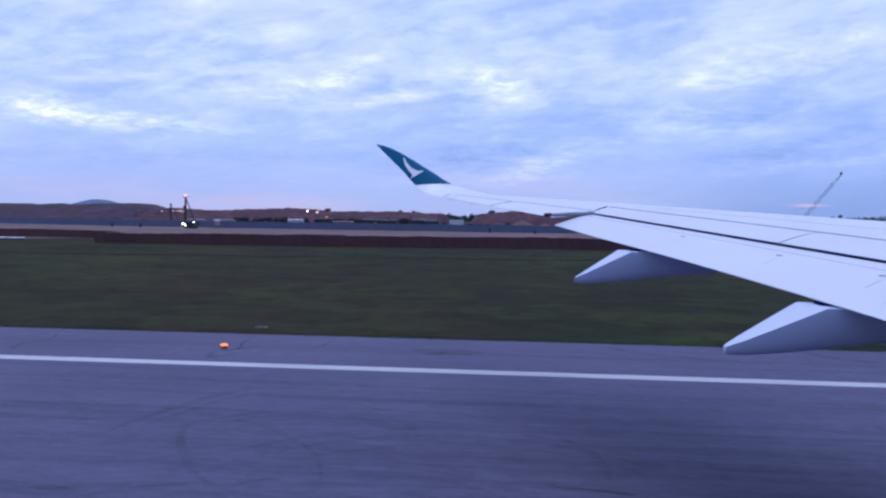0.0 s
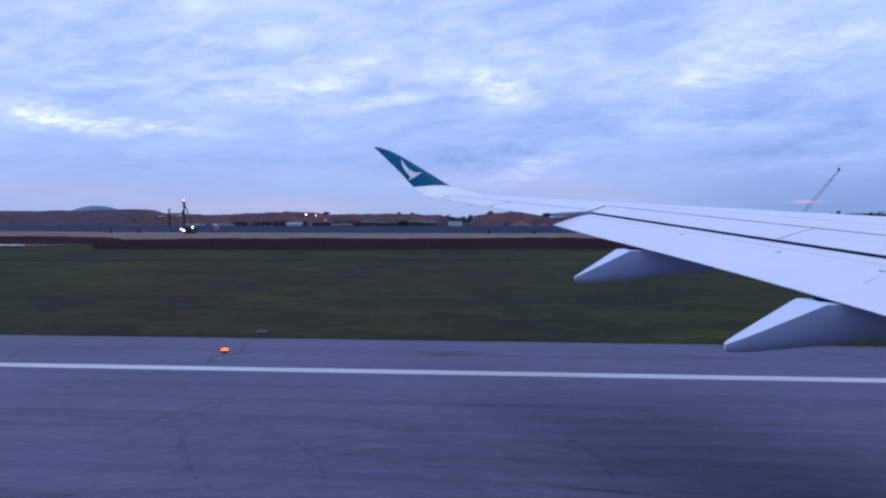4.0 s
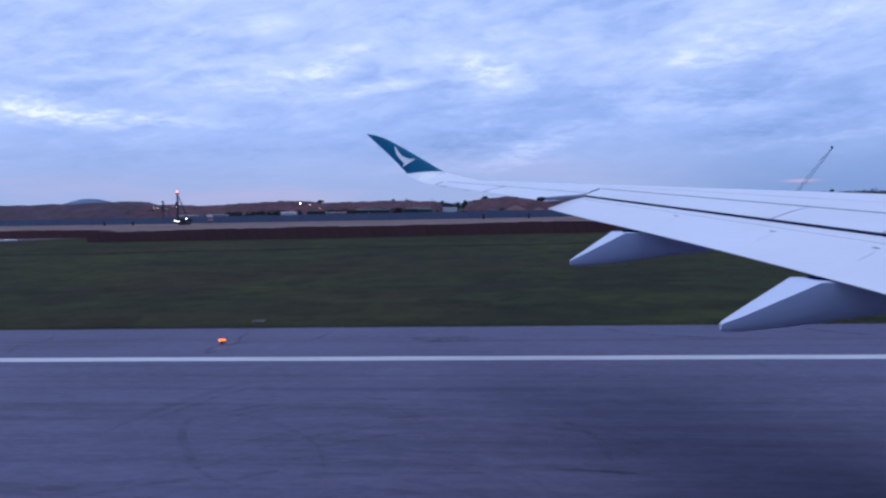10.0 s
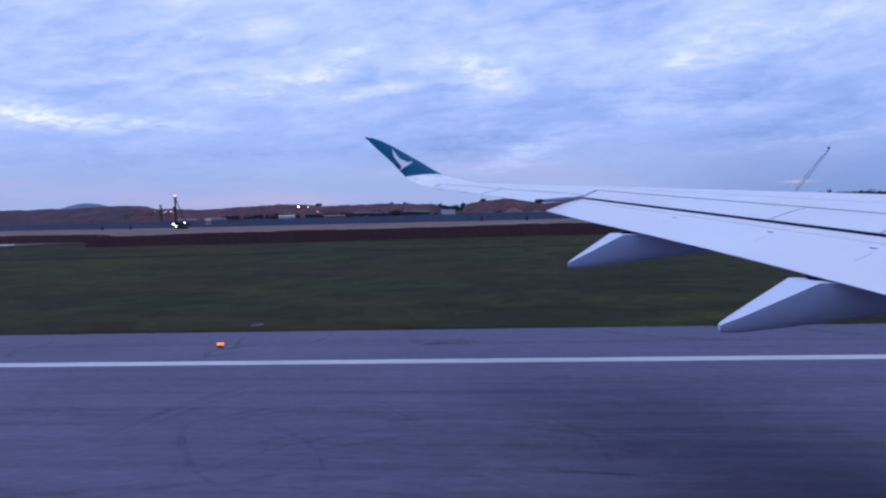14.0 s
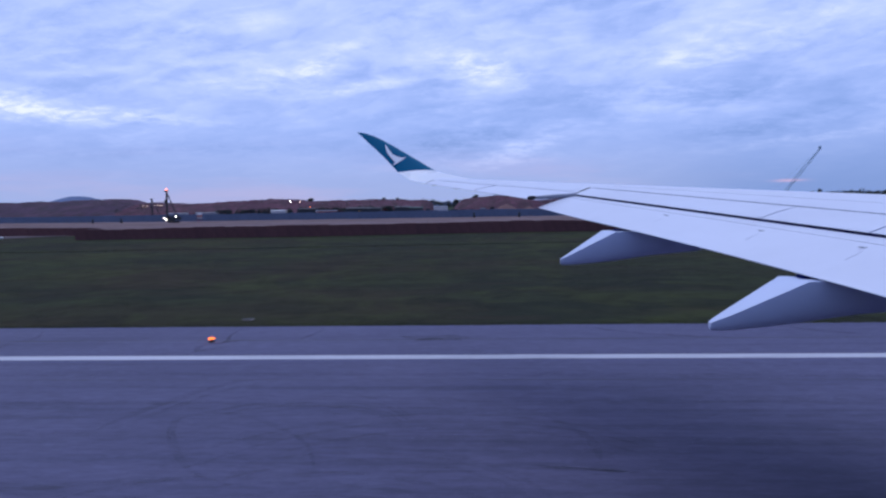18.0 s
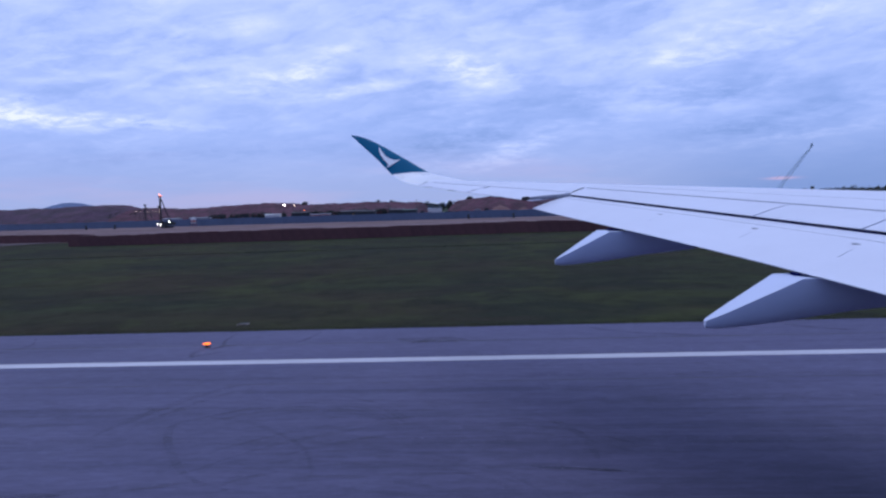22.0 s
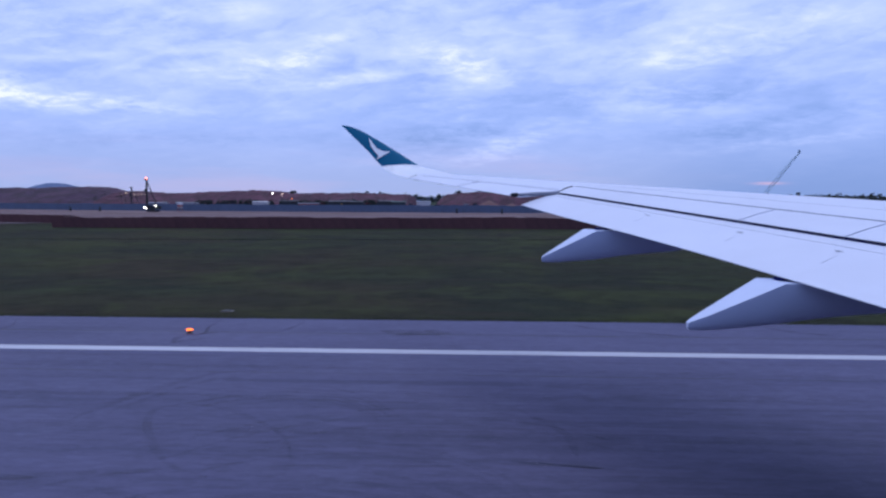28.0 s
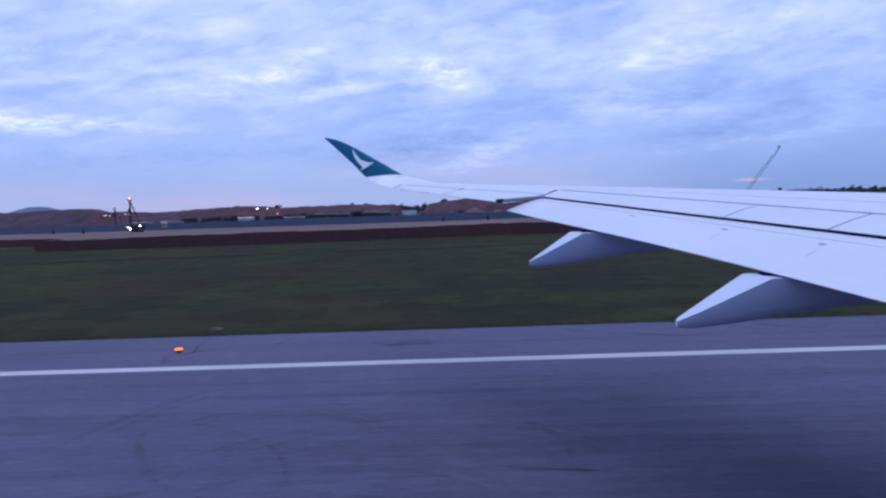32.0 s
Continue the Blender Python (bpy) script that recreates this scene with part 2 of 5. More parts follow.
def ground_mat():
    """Mown grass up to the site fence, bare reddish earth behind it."""
    m, n = material("grass_and_earth")
    p = n.add("ShaderNodeTexCoord").outputs["Object"]
    y = n.add("ShaderNodeSeparateXYZ", Vector=p).outputs[1]
    wide = n.noise(n.scaled(p, 0.03, 0.05, 1.0), 1.0, 5.0, 0.6, 0.5)
    patch = n.noise(n.scaled(p, 0.035, 0.085, 1.0), 1.0, 8.0, 0.72, 0.6)
    tuft = n.noise(n.scaled(p, 0.35, 0.30, 1.0), 1.0, 7.0, 0.75)
    blade = n.noise(p, 7.0, 5.0, 0.75)
    clump = n.noise(n.scaled(p, 0.24, 0.24, 1.0), 1.0, 8.0, 0.80)
    blotch = n.noise(n.scaled(p, 0.075, 0.060, 1.0), 1.0, 6.0, 0.62, 0.8)
    g = n.mix(n.ramp(patch, 0.40, 0.62), (0.0244, 0.0294, 0.0181), (0.0378, 0.0458, 0.0210))
    g = n.mix(n.math("MULTIPLY", n.ramp(wide, 0.46, 0.64), 0.7), g, (0.0487, 0.0370, 0.0218))
    g = n.mix(n.math("MULTIPLY", n.ramp(blotch, 0.50, 0.64), 0.70), g, (0.0480, 0.0560, 0.0190))
    g = n.mix(n.math("MULTIPLY", n.ramp(blotch, 0.47, 0.34), 0.55), g, (0.0235, 0.0231, 0.0185))
    mott = n.noise(n.scaled(p, 0.20, 0.22, 1.0), 1.0, 7.0, 0.70, 0.6)
    drift = n.noise(n.scaled(p, 0.045, 0.26, 1.0), 1.0, 7.0, 0.70, 0.5)
    g = n.mix(n.math("MULTIPLY", n.ramp(drift, 0.54, 0.66), 0.55), g, (0.0470, 0.0360, 0.0230))
    g = n.mix(n.math("MULTIPLY", n.ramp(mott, 0.53, 0.68), 0.62), g, (0.0530, 0.0640, 0.0200))
    g = n.mix(n.math("MULTIPLY", n.ramp(mott, 0.47, 0.36), 0.40), g, (0.0150, 0.0165, 0.0115))
    g = n.mix(n.math("MULTIPLY", n.ramp(tuft, 0.48, 0.66), 0.50), g, (0.0160, 0.0168, 0.0109))
    g = n.mix(n.math("MULTIPLY", n.ramp(clump, 0.50, 0.64), 0.60), g, (0.0147, 0.0168, 0.0113))
    g = n.mix(n.math("MULTIPLY", n.ramp(blade, 0.5, 0.75), 0.4), g, (0.0403, 0.0412, 0.0151))
    g = n.mix(1.0, g, (1.0, 0.97, 1.04), "MULTIPLY")
    e = n.mix(n.ramp(wide, 0.35, 0.65), (0.150, 0.102, 0.100), (0.222, 0.156, 0.152))
    e = n.mix(n.math("MULTIPLY", n.ramp(tuft, 0.45, 0.8), 0.5), e, (0.12, 0.08, 0.07))
    yy = n.math("ADD", y, n.math("MULTIPLY", n.math("SUBTRACT", patch, 0.5), 8.0))
    x = n.add("ShaderNodeSeparateXYZ", Vector=p).outputs[0]
    tongue = n.math("MULTIPLY", n.ramp(x, -84.5, -83.5, 1.0, 0.0), n.ramp(x, -122.0, -104.0, 8.0, 28.0))      # the turf reaches further back beside the pad
    tongue = n.math("ADD", n.math("ADD", tongue, n.ramp(x, -84.5, -83.5, 0.0, 5.0)), n.math("ADD", n.ramp(x, -32.0, 0.0, 0.0, 5.0), n.ramp(x, 0.0, 139.0, 0.0, 5.0)))      # and runs up to the fence
    c = n.mix(n.ramp(n.math("SUBTRACT", yy, tongue), 152.0, 156.0), g, e)
    far = n.ramp(y, 620.0, 900.0)
    c = n.mix(far, c, (0.045, 0.06, 0.035))
    finish(n, c, 0.95, n.math("ADD", blade, tuft), 0.8, 0.08, spec=0.04)
    return m


def earth_mat(name, a, b, scrub):
    m, n = material(name)
    p = n.add("ShaderNodeTexCoord").outputs["Object"]
    w = n.noise(n.scaled(p, 1.0, 1.0, 2.5), 0.035, 7.0, 0.7, 0.6)
    s = n.noise(n.scaled(p, 1.0, 0.5, 1.6), 0.13, 7.0, 0.75)
    c = n.mix(n.ramp(w, 0.35, 0.65), a, b)
    c = n.mix(n.math("MULTIPLY", n.ramp(s, 0.44, 0.56), scrub), c, (0.045, 0.037, 0.037))
    finish(n, c, 0.95, s, 0.8, 1.2, spec=0.15)
    return m


def sheet_mat(name, a, b, rib):
    """Profiled metal sheet: ribs as relief, rust and dust as colour."""
    m, n = material(name)
    p = n.add("ShaderNodeTexCoord").outputs["Object"]
    s = n.noise(n.scaled(p, 1.0, 1.0, 0.35), 1.2, 6.0, 0.65)
    rnd = n.add("ShaderNodeObjectInfo").outputs["Random"]
    c = n.mix(n.ramp(n.math("ADD", s, n.math("MULTIPLY", rnd, 0.14)), 0.35, 0.75), a, b)
    finish(n, c, 0.7, n.math("SINE", n.math("MULTIPLY", n.add("ShaderNodeSeparateXYZ", Vector=p).outputs[0], rib)), 0.5, 0.03)
    return m


def leaf_mat(name, a, b):
    m, n = material(name)
    r = n.add("ShaderNodeNewGeometry").outputs["Random Per Island"]
    finish(n, n.mix(r, a, b), 0.85, spec=0.2)
    return m


WING = wing_paint("wing_light_grey_paint", (0.700, 0.706, 0.775))
WHITE = wing_paint("white_gloss_paint", (0.78, 0.78, 0.79), 0.3)
TEAL = wing_paint("teal_paint", (0.001, 0.118, 0.215), 0.45, 0.06)
# darker and bluer than the wing: underwing shade put into the paint
FAIR = wing_paint("fairing_shaded_paint", (0.565, 0.615, 0.77), 0.4)
JOINT = plain("panel_joint_grey", (0.56, 0.57, 0.60), 0.6)
FINE = plain("fine_joint_grey", (0.61, 0.615, 0.68), 0.6)
SEAM2 = plain("hinge_line_grey", (0.46, 0.47, 0.52), 0.6)
SEAM = plain("seam_dark_grey", (0.16, 0.165, 0.18), 0.7)
TRACK = plain("track_grey_paint", (0.24, 0.25, 0.30), 0.55)
# navy that stands in for shade inside the wing's gaps
DEEP = plain("navy_gap_shade", (0.012, 0.018, 0.110), 0.95, bump=0.0, spec=0.02)
SEAL = plain("black_rubber_seal", (0.02, 0.02, 0.022), 0.7)
STEEL = plain("dark_steel", (0.05, 0.05, 0.055), 0.55, metal=0.6)
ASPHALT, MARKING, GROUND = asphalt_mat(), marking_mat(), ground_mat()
RUBBER, STAIN = rubber_mat("tyre_rubber_trace", 0.015, 0.15), rubber_mat("shoulder_stain", 0.05, 0.36)
RUST = sheet_mat("rust_brown_sheet", (0.104, 0.035, 0.034), (0.150, 0.052, 0.047), 40.0)
BLUE = sheet_mat("blue_grey_sheet", (0.094, 0.127, 0.192), (0.128, 0.166, 0.240), 25.0)
# bluish purple in both bank colours imitates distant haze
LATERITE = earth_mat("laterite", (0.096, 0.042, 0.058), (0.145, 0.063, 0.080), 0.55)
SCRUB = earth_mat("scrub_slope", (0.072, 0.043, 0.068), (0.104, 0.057, 0.082), 0.6)
# aerial haze over hill and ridge is painted in as blue
HILL = earth_mat("hazed_wooded_hill", (0.14, 0.19, 0.30), (0.16, 0.21, 0.33), 0.15)
PADPAVE = plain("old_paving", (0.085, 0.064, 0.066), 0.9, 0.3, 0.3, spec=0.08)
CONCRETE = plain("concrete", (0.22, 0.185, 0.165), 0.9, 0.2, 0.8)
COVER = plain("cover_concrete", (0.11, 0.108, 0.106), 0.9, 0.2, 2.0)
WALL = plain("shed_white", (0.62, 0.61, 0.60), 0.6)
GREYW = plain("shed_grey", (0.26, 0.27, 0.29), 0.6)
DARKW = plain("shed_dark", (0.035, 0.04, 0.045), 0.7)
REDW = plain("shed_red", (0.36, 0.06, 0.05), 0.6)
GREENW = plain("shed_green", (0.03, 0.10, 0.08), 0.6)
YELLOW = plain("machine_yellow", (0.5, 0.28, 0.03), 0.5)
BARK = plain("bark", (0.07, 0.055, 0.045), 0.9)
LEAF = leaf_mat("leaves", (0.028, 0.036, 0.034), (0.055, 0.064, 0.052))
RANK = leaf_mat("rank_grass", (0.016, 0.019, 0.013), (0.030, 0.033, 0.020))
TUFTS = leaf_mat("grass_blades", (0.034, 0.042, 0.018), (0.062, 0.068, 0.028))
WARM = glow("warm_white_lamp", (1.0, 0.74, 0.55), 5.0)
AMBER = glow("amber_lamp", (1.0, 0.20, 0.04), 2.6)
FLOOD = glow("white_lamp", (1.0, 0.93, 0.82), 14.0)
REDLAMP = glow("red_lamp", (1.0, 0.24, 0.16), 5.0)
# out-of-view hull, greyed so it bounces less light onto the fairings
HULL = wing_paint("hull_dimmed_paint", (0.34, 0.35, 0.37), 0.35)
CABIN = plain("cabin_lining", (0.02, 0.02, 0.023), 0.8)


# ---------------------------------------------------------------- mesh helpers
def mesh(name, verts, faces, mat, smooth=False):
    me = bpy.data.meshes.new(name)
    me.from_pydata([tuple(v) for v in verts], [], faces)
    me.materials.append(mat)
    if smooth:
        me.polygons.foreach_set("use_smooth", [True] * len(me.polygons))
    me.update()
    return me


def part(name, me, parent=None, label=""):
    ob = new(name, me)
    if parent is not None:
        ob.parent = parent
    return tagged(ob, label)


def thing(name, place, label, category, group="", kind=""):
    ob = new(name)
    ob.matrix_world = pose(*place) if len(place) > 2 else pose(*place, 0)
    ob.empty_display_size = 0.2
    return tagged(ob, label, category, group, kind)


def from_bm(name, bm, mat, smooth=False):
    bmesh.ops.recalc_face_normals(bm, faces=bm.faces)
    me = bpy.data.meshes.new(name)
    bm.to_mesh(me)
    bm.free()
    me.materials.append(mat)
    if smooth:
        me.polygons.foreach_set("use_smooth", [True] * len(me.polygons))
    return me


def block(name, size, at, mat, bevel=0.02, taper=1.0, turn=0.0):
    """A box with bevelled edges, standing on `at`."""
    bm = bmesh.new()
    bmesh.ops.create_cube(bm, size=1.0)
    for v in bm.verts:
        k = taper if v.co.z > 0 else 1.0
        v.co = Vector((v.co.x * size[0] * k, v.co.y * size[1] * k, (v.co.z + 0.5) * size[2]))
    if bevel:
        bmesh.ops.bevel(bm, geom=bm.edges[:], offset=bevel, segments=2, affect="EDGES")
    bmesh.ops.transform(bm, matrix=pose(*at, 0, 0, turn), verts=bm.verts)
    return from_bm(name, bm, mat)


def rod(name, a, b, r, mat, sides=8, r2=None):
    """A tapered bar from a to b."""
    a, b = Vector(a), Vector(b)
    q = (b - a).to_track_quat("Z", "Y").to_matrix()
    vs, n = [], sides
    for p, rr in ((a, r), (b, r if r2 is None else r2)):
        vs += [p + q @ Vector((rr * math.cos(2 * math.pi * i / n), rr * math.sin(2 * math.pi * i / n), 0)) for i in range(n)]
    fs = [(i, (i + 1) % n, n + (i + 1) % n, n + i) for i in range(n)] + [tuple(range(n))[::-1], tuple(range(n, 2 * n))]
    return mesh(name, vs, fs, mat)


def lathe(name, profile, mat, sides=20, at=(0, 0, 0)):
    """A turned body from (radius, height) pairs."""
    vs, fs = [], []
    for r, z in profile:
        vs += [(at[0] + r * math.cos(2 * math.pi * i / sides), at[1] + r * math.sin(2 * math.pi * i / sides), at[2] + z) for i in range(sides)]
    for k in range(len(profile) - 1):
        fs += [(k * sides + i, k * sides + (i + 1) % sides, (k + 1) * sides + (i + 1) % sides, (k + 1) * sides + i) for i in range(sides)]
    fs += [tuple(range(sides))[::-1], tuple(range((len(profile) - 1) * sides, len(profile) * sides))]
    return mesh(name, vs, fs, mat, True)


def loft(name, rings, mat, closed=True, caps=True, smooth=True):
    """Skin over a row of rings with the same number of points."""
    n, vs, fs = len(rings[0]), [], []
    for r in rings:
        vs += [tuple(p) for p in r]
    for k in range(len(rings) - 1):
        for i in range(n if closed else n - 1):
            j = (i + 1) % n
            fs.append((k * n + i, k * n + j, (k + 1) * n + j, (k + 1) * n + i))
    if caps:
        fs += [tuple(range(n))[::-1], tuple(range((len(rings) - 1) * n, len(rings) * n))]
    me = mesh(name, vs, fs, mat)
    if smooth:
        me.polygons.foreach_set("use_smooth", [len(p.vertices) == 4 for p in me.polygons])
        me.set_sharp_from_angle(angle=radians(35))
    return me


# ---------------------------------------------------------------- ground, runway, markings
CROWN = -2.76


def runway_z(y):
    return -0.015 * abs(y - CROWN) + 0.041


def ground_z(x, y):
    e = abs(y - CROWN) - 37.6
    if e <= 0:
        return runway_z(y) - 0.12
    return -0.645 + 0.05 - 0.45 * min(1.0, e / 25.0) + 0.05 * noise.noise(Vector((x * 0.05, y * 0.08, 0))) * min(1.0, e / 10)


xs = sorted({-4600, -3000, -1800, -1200, -800, -500, 500, 800, 1200, 1800, 3000, 4600} | {x for x in range(-360, 361, 12)})
ys = sorted({-4600, -2500, -1200, -600, -300, -150, -80, -60, -50, -44, -40.4, -40.3, -2.76, 34.85, 34.95, 37, 40, 45, 50, 60, 75, 90, 110, 130, 155, 180, 220,
             300, 400, 520, 700, 1000, 1600, 2600, 4700})
vs = [(x, y, ground_z(x, y)) for y in ys for x in xs]
n = len(xs)
fs = [(j * n + i, j * n + i + 1, (j + 1) * n + i + 1, (j + 1) * n + i) for j in range(len(ys) - 1) for i in range(n - 1)]
ground = tagged(new("ground", mesh("ground", vs, fs, GROUND, True)), "mown airfield grass running into bare reddish earth", "ground", kind="structure")

xs = [-420 + 30 * i for i in range(39)]
ys = [-40.3, -32.6, CROWN, 10, 27, 34.9]
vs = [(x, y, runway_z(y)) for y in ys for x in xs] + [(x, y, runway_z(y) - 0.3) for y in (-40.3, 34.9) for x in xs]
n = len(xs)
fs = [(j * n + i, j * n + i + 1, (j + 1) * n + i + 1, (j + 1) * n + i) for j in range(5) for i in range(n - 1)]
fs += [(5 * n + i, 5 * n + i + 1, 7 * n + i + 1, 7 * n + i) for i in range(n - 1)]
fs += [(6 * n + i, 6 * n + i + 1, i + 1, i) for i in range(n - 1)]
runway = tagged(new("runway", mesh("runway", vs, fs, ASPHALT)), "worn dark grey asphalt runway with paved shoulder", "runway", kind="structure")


def strip(name, x0, x1, y0, y1, mat, parent, dz=0.006, step=2.0, rough=0.015):
    """A painted band that follows the runway's fall, with slightly uneven edges."""
    k = max(2, int((x1 - x0) / step))
    vs, fs = [], []
    for i in range(k + 1):
        x = x0 + (x1 - x0) * i / k
        for y in (y0, y1):
            y += random.uniform(-rough, rough)
            vs.append((x, y, runway_z(y) + dz))
    fs = [(2 * i, 2 * i + 2, 2 * i + 3, 2 * i + 1) for i in range(k)]
    return part(name, mesh(name, vs, fs, mat), parent)


strip("edge_line", -60, 480, 26.74, 27.50, MARKING, runway)
STRIPE_X = (-45.8, -15.8)
for k in range(5):
    y1 = 26.15 - 3.6 * k
    strip("threshold_stripe", *STRIPE_X, y1 - 1.8, y1, MARKING, runway)
for k in range(5):
    y1 = -8.0 - 3.6 * k
    strip("threshold_stripe", *STRIPE_X, y1 - 1.8, y1, MARKING, runway)
strip("paving_joint", -60, 120, 30.84, 30.93, SEAL, runway, 0.004)
strip("paving_joint", -60, 120, 23.4, 23.44, SEAL, runway, 0.003)
for x in range(10, 560, 50):
    strip("centre_line", x, x + 30, -3.2, -2.3, MARKING, runway)
for x0, x1, y0, y1 in ((92, 114, 11.6, 13.4), (238, 260, 11.6, 13.4), (357, 404, 9.0, 13.5)):
    strip("touchdown_bar", x0, x1, y0, y1, MARKING, runway)


LEVEL = itertools.count()


def trace(points, width, parent=runway, mat=RUBBER):
    """A tyre trace along a line of (x, y) points; every trace lies on a level of its own."""
    dz = 0.009 + 0.0006 * (next(LEVEL) % 60)
    vs, fs = [], []
    for i, p in enumerate(points):
        a, b = points[max(0, i - 1)], points[min(len(points) - 1, i + 1)]
        t = Vector((b[0] - a[0], b[1] - a[1])).normalized()
        taper = width * min(1.0, 0.25 + 3.0 * min(i, len(points) - 1 - i) / len(points))
        for s in (-0.5, 0.5):
            x, y = p[0] - t.y * s * taper, p[1] + t.x * s * taper
            vs.append((x, y, runway_z(y) + dz))
    fs = [(2 * i, 2 * i + 2, 2 * i + 3, 2 * i + 1) for i in range(len(points) - 1)]
    return part("tyre_trace", mesh("tyre_trace", vs, fs, mat), parent)


def arc(cx, cy, rx, ry, a0, a1, k=28):
    return [(cx + rx * math.cos(radians(a0 + (a1 - a0) * i / k)), cy + ry * math.sin(radians(a0 + (a1 - a0) * i / k))) for i in range(k + 1)]


def glide(pts, k=8):
    """A smooth line through the given (x, y) points."""
    out = []
    for i in range(len(pts) - 1):
        a, b, c, d = (Vector(pts[min(max(q, 0), len(pts) - 1)]) for q in (i - 1, i, i + 1, i + 2))
        for q in range(k):
            t = q / k
            out.append(tuple(0.5 * (2 * b + (c - a) * t + (2 * a - 5 * b + 4 * c - d) * t * t + (3 * b - a - 3 * c + d) * t ** 3)))
    return out + [pts[-1]]


for pts, wd, mat in ((((11.6, 15.55), (12.2, 15.45), (12.9, 15.35), (13.8, 15.2)), 0.17, STAIN), (((12.2, 15.5), (13.0, 15.32), (13.5, 15.22)), 0.12, STAIN),
                     (((-1.0, 13.7), (1.0, 14.0), (3.3, 14.5), (6.0, 14.8), (8.3, 15.1), (10.5, 15.2)), 0.3, RUBBER),
                     (((0.4, 17.9), (0.6, 19.0), (0.9, 20.2), (1.5, 21.9), (2.4, 23.2), (4.2, 23.9)), 0.36, RUBBER), (((0.9, 18.4), (1.3, 19.4), (1.7, 20.7), (2.4, 22.2), (3.6, 22.9)), 0.28, RUBBER),
                     (((5.4, 14.3), (4.3, 15.0), (3.4, 16.2), (2.5, 17.8), (2.2, 19.0), (3.0, 19.5), (4.5, 18.8), (6.2, 17.0), (6.9, 15.2)), 0.22, RUBBER), (((12.0, 19.6), (13.0, 17.6), (13.1, 15.9)), 0.25, RUBBER),
                     (((-6.0, 19.0), (-3.0, 19.1), (-0.5, 19.0)), 0.45, RUBBER)):
    trace(glide(pts), wd, mat=mat)
# turning traces: bundles of thin lines left by twin tyres
for cx, cy, rx, ry, a0, a1, wd, count in ((6.5, 9.0, 6.5, 6.2, 20, 165, 0.20, 4), (9.5, 12.0, 7.0, 7.5, 40, 150, 0.18, 3), (-2.0, 11.0, 9.0, 3.4, 40, 120, 0.25, 2),
                                          (4.4, 17.4, 4.5, 4.6, 15, 165, 0.11, 5), (5.6, 17.0, 3.6, 4.0, 25, 170, 0.10, 3), (7.5, 12.5, 4.6, 4.2, 20, 150, 0.2, 3)):
    for i in range(count):
        k = 1 - 0.075 * i - random.uniform(0, 0.03)
        trace(arc(cx + 0.25 * i, cy - 0.1 * i, rx * k, ry * k, a0 + random.uniform(-8, 12), a1 + random.uniform(-25, 5), 36), wd * random.uniform(0.7, 1.2))
for x0, x1, y, wd in ((-16, 60, 12.3, 0.9), (-30, 45, 17.4, 0.6), (4, 40, 21.0, 0.7), (-8, 22, 9.6, 0.9), (-20, 10, 20.2, 0.5), (-25, 70, 23.9, 0.5)):
    trace([(x0 + (x1 - x0) * i / 24, y + 0.25 * math.sin(i * 0.4 + y)) for i in range(25)], wd)
# stains across the shoulder: oil, cracks and turned wheels
for pts, wd in ((((-1.6, 34.2), (-1.4, 32.0), (-1.0, 30.6), (-1.2, 29.6)), 0.16), (((-0.2, 30.9), (-1.0, 30.3), (-1.7, 29.4), (-1.4, 28.2)), 0.34), (((-0.5, 29.2), (-1.2, 28.5), (-1.5, 28.0)), 0.42),
                (((-11.6, 33.6), (-10.6, 31.6), (-10.9, 30.0), (-10.2, 28.4)), 0.14), (((6.6, 31.6), (7.6, 31.2), (8.8, 31.4), (9.8, 31.0)), 0.9), (((7.4, 30.6), (8.6, 30.9), (9.4, 30.5)), 0.6),
                (((15.4, 33.8), (16.4, 32.6), (18.2, 31.6), (21.0, 30.8)), 0.3), (((24.0, 34.2), (25.0, 32.6), (26.8, 31.4)), 0.4), (((2.6, 33.9), (2.5, 32.4), (2.2, 30.9)), 0.2)):
    trace(glide(pts), wd, mat=STAIN)


# ---------------------------------------------------------------- aircraft
SKEW = 0.55
TE = (8.243, -0.40)
GAP, GAP_Z = (10.94, -0.483), (3.748, 0.1035)
HINGE, HINGE_Z = (13.37, -0.585), (3.921, 0.1014)
CREST, CREST_Z = (16.7, -0.68), (4.435, 0.0745)
NOSE = (20.2, -0.77)
TE_Z, FLAP_Z = (3.997, 0.0843), (3.093, 0.1251)


def line(ab, y):
    return ab[0] + ab[1] * y


def flap_z(y):
    return line(FLAP_Z, y) + 0.045 * max(0.0, 1 - ((y - 11.8) / 4.0) ** 2)


def on(ab, y0, k=SKEW):
    """The point of the plan line x = a + b y on the chord that leaves the trailing edge at y0."""
    x = (ab[0] + ab[1] * (y0 - k * line(TE, y0))) / (1 - ab[1] * k)
    return x, y0 + k * (x - line(TE, y0))


def pt(ab, z, y0, dz=0.0):
    x, y = on(ab, y0)
    return Vector((x, y, line(z, y) + dz))


def chord_front(y0):
    """Crest, nose and belly points that every section shares."""
    c = pt(CREST, CREST_Z, y0)
    x, y = on(NOSE, y0)
    t = 0.10 * (x - line(TE, y0))
    nose = Vector((x, y, c.z - 0.55 * t))
    mid = c.lerp(nose, 0.55) + Vector((0, 0, 0.14 * t))
    mid2 = c.lerp(nose, 0.9) + Vector((0, 0, 0.22 * t))
    under = c.lerp(nose, 0.6) + Vector((0, 0, -0.75 * t))
    belly = c + Vector((0, 0, -1.05 * t))
    return c, mid, mid2, nose, under, belly


def blend(a, b, t, up=0.0):
    return a.lerp(b, t) + Vector((0, 0, up))


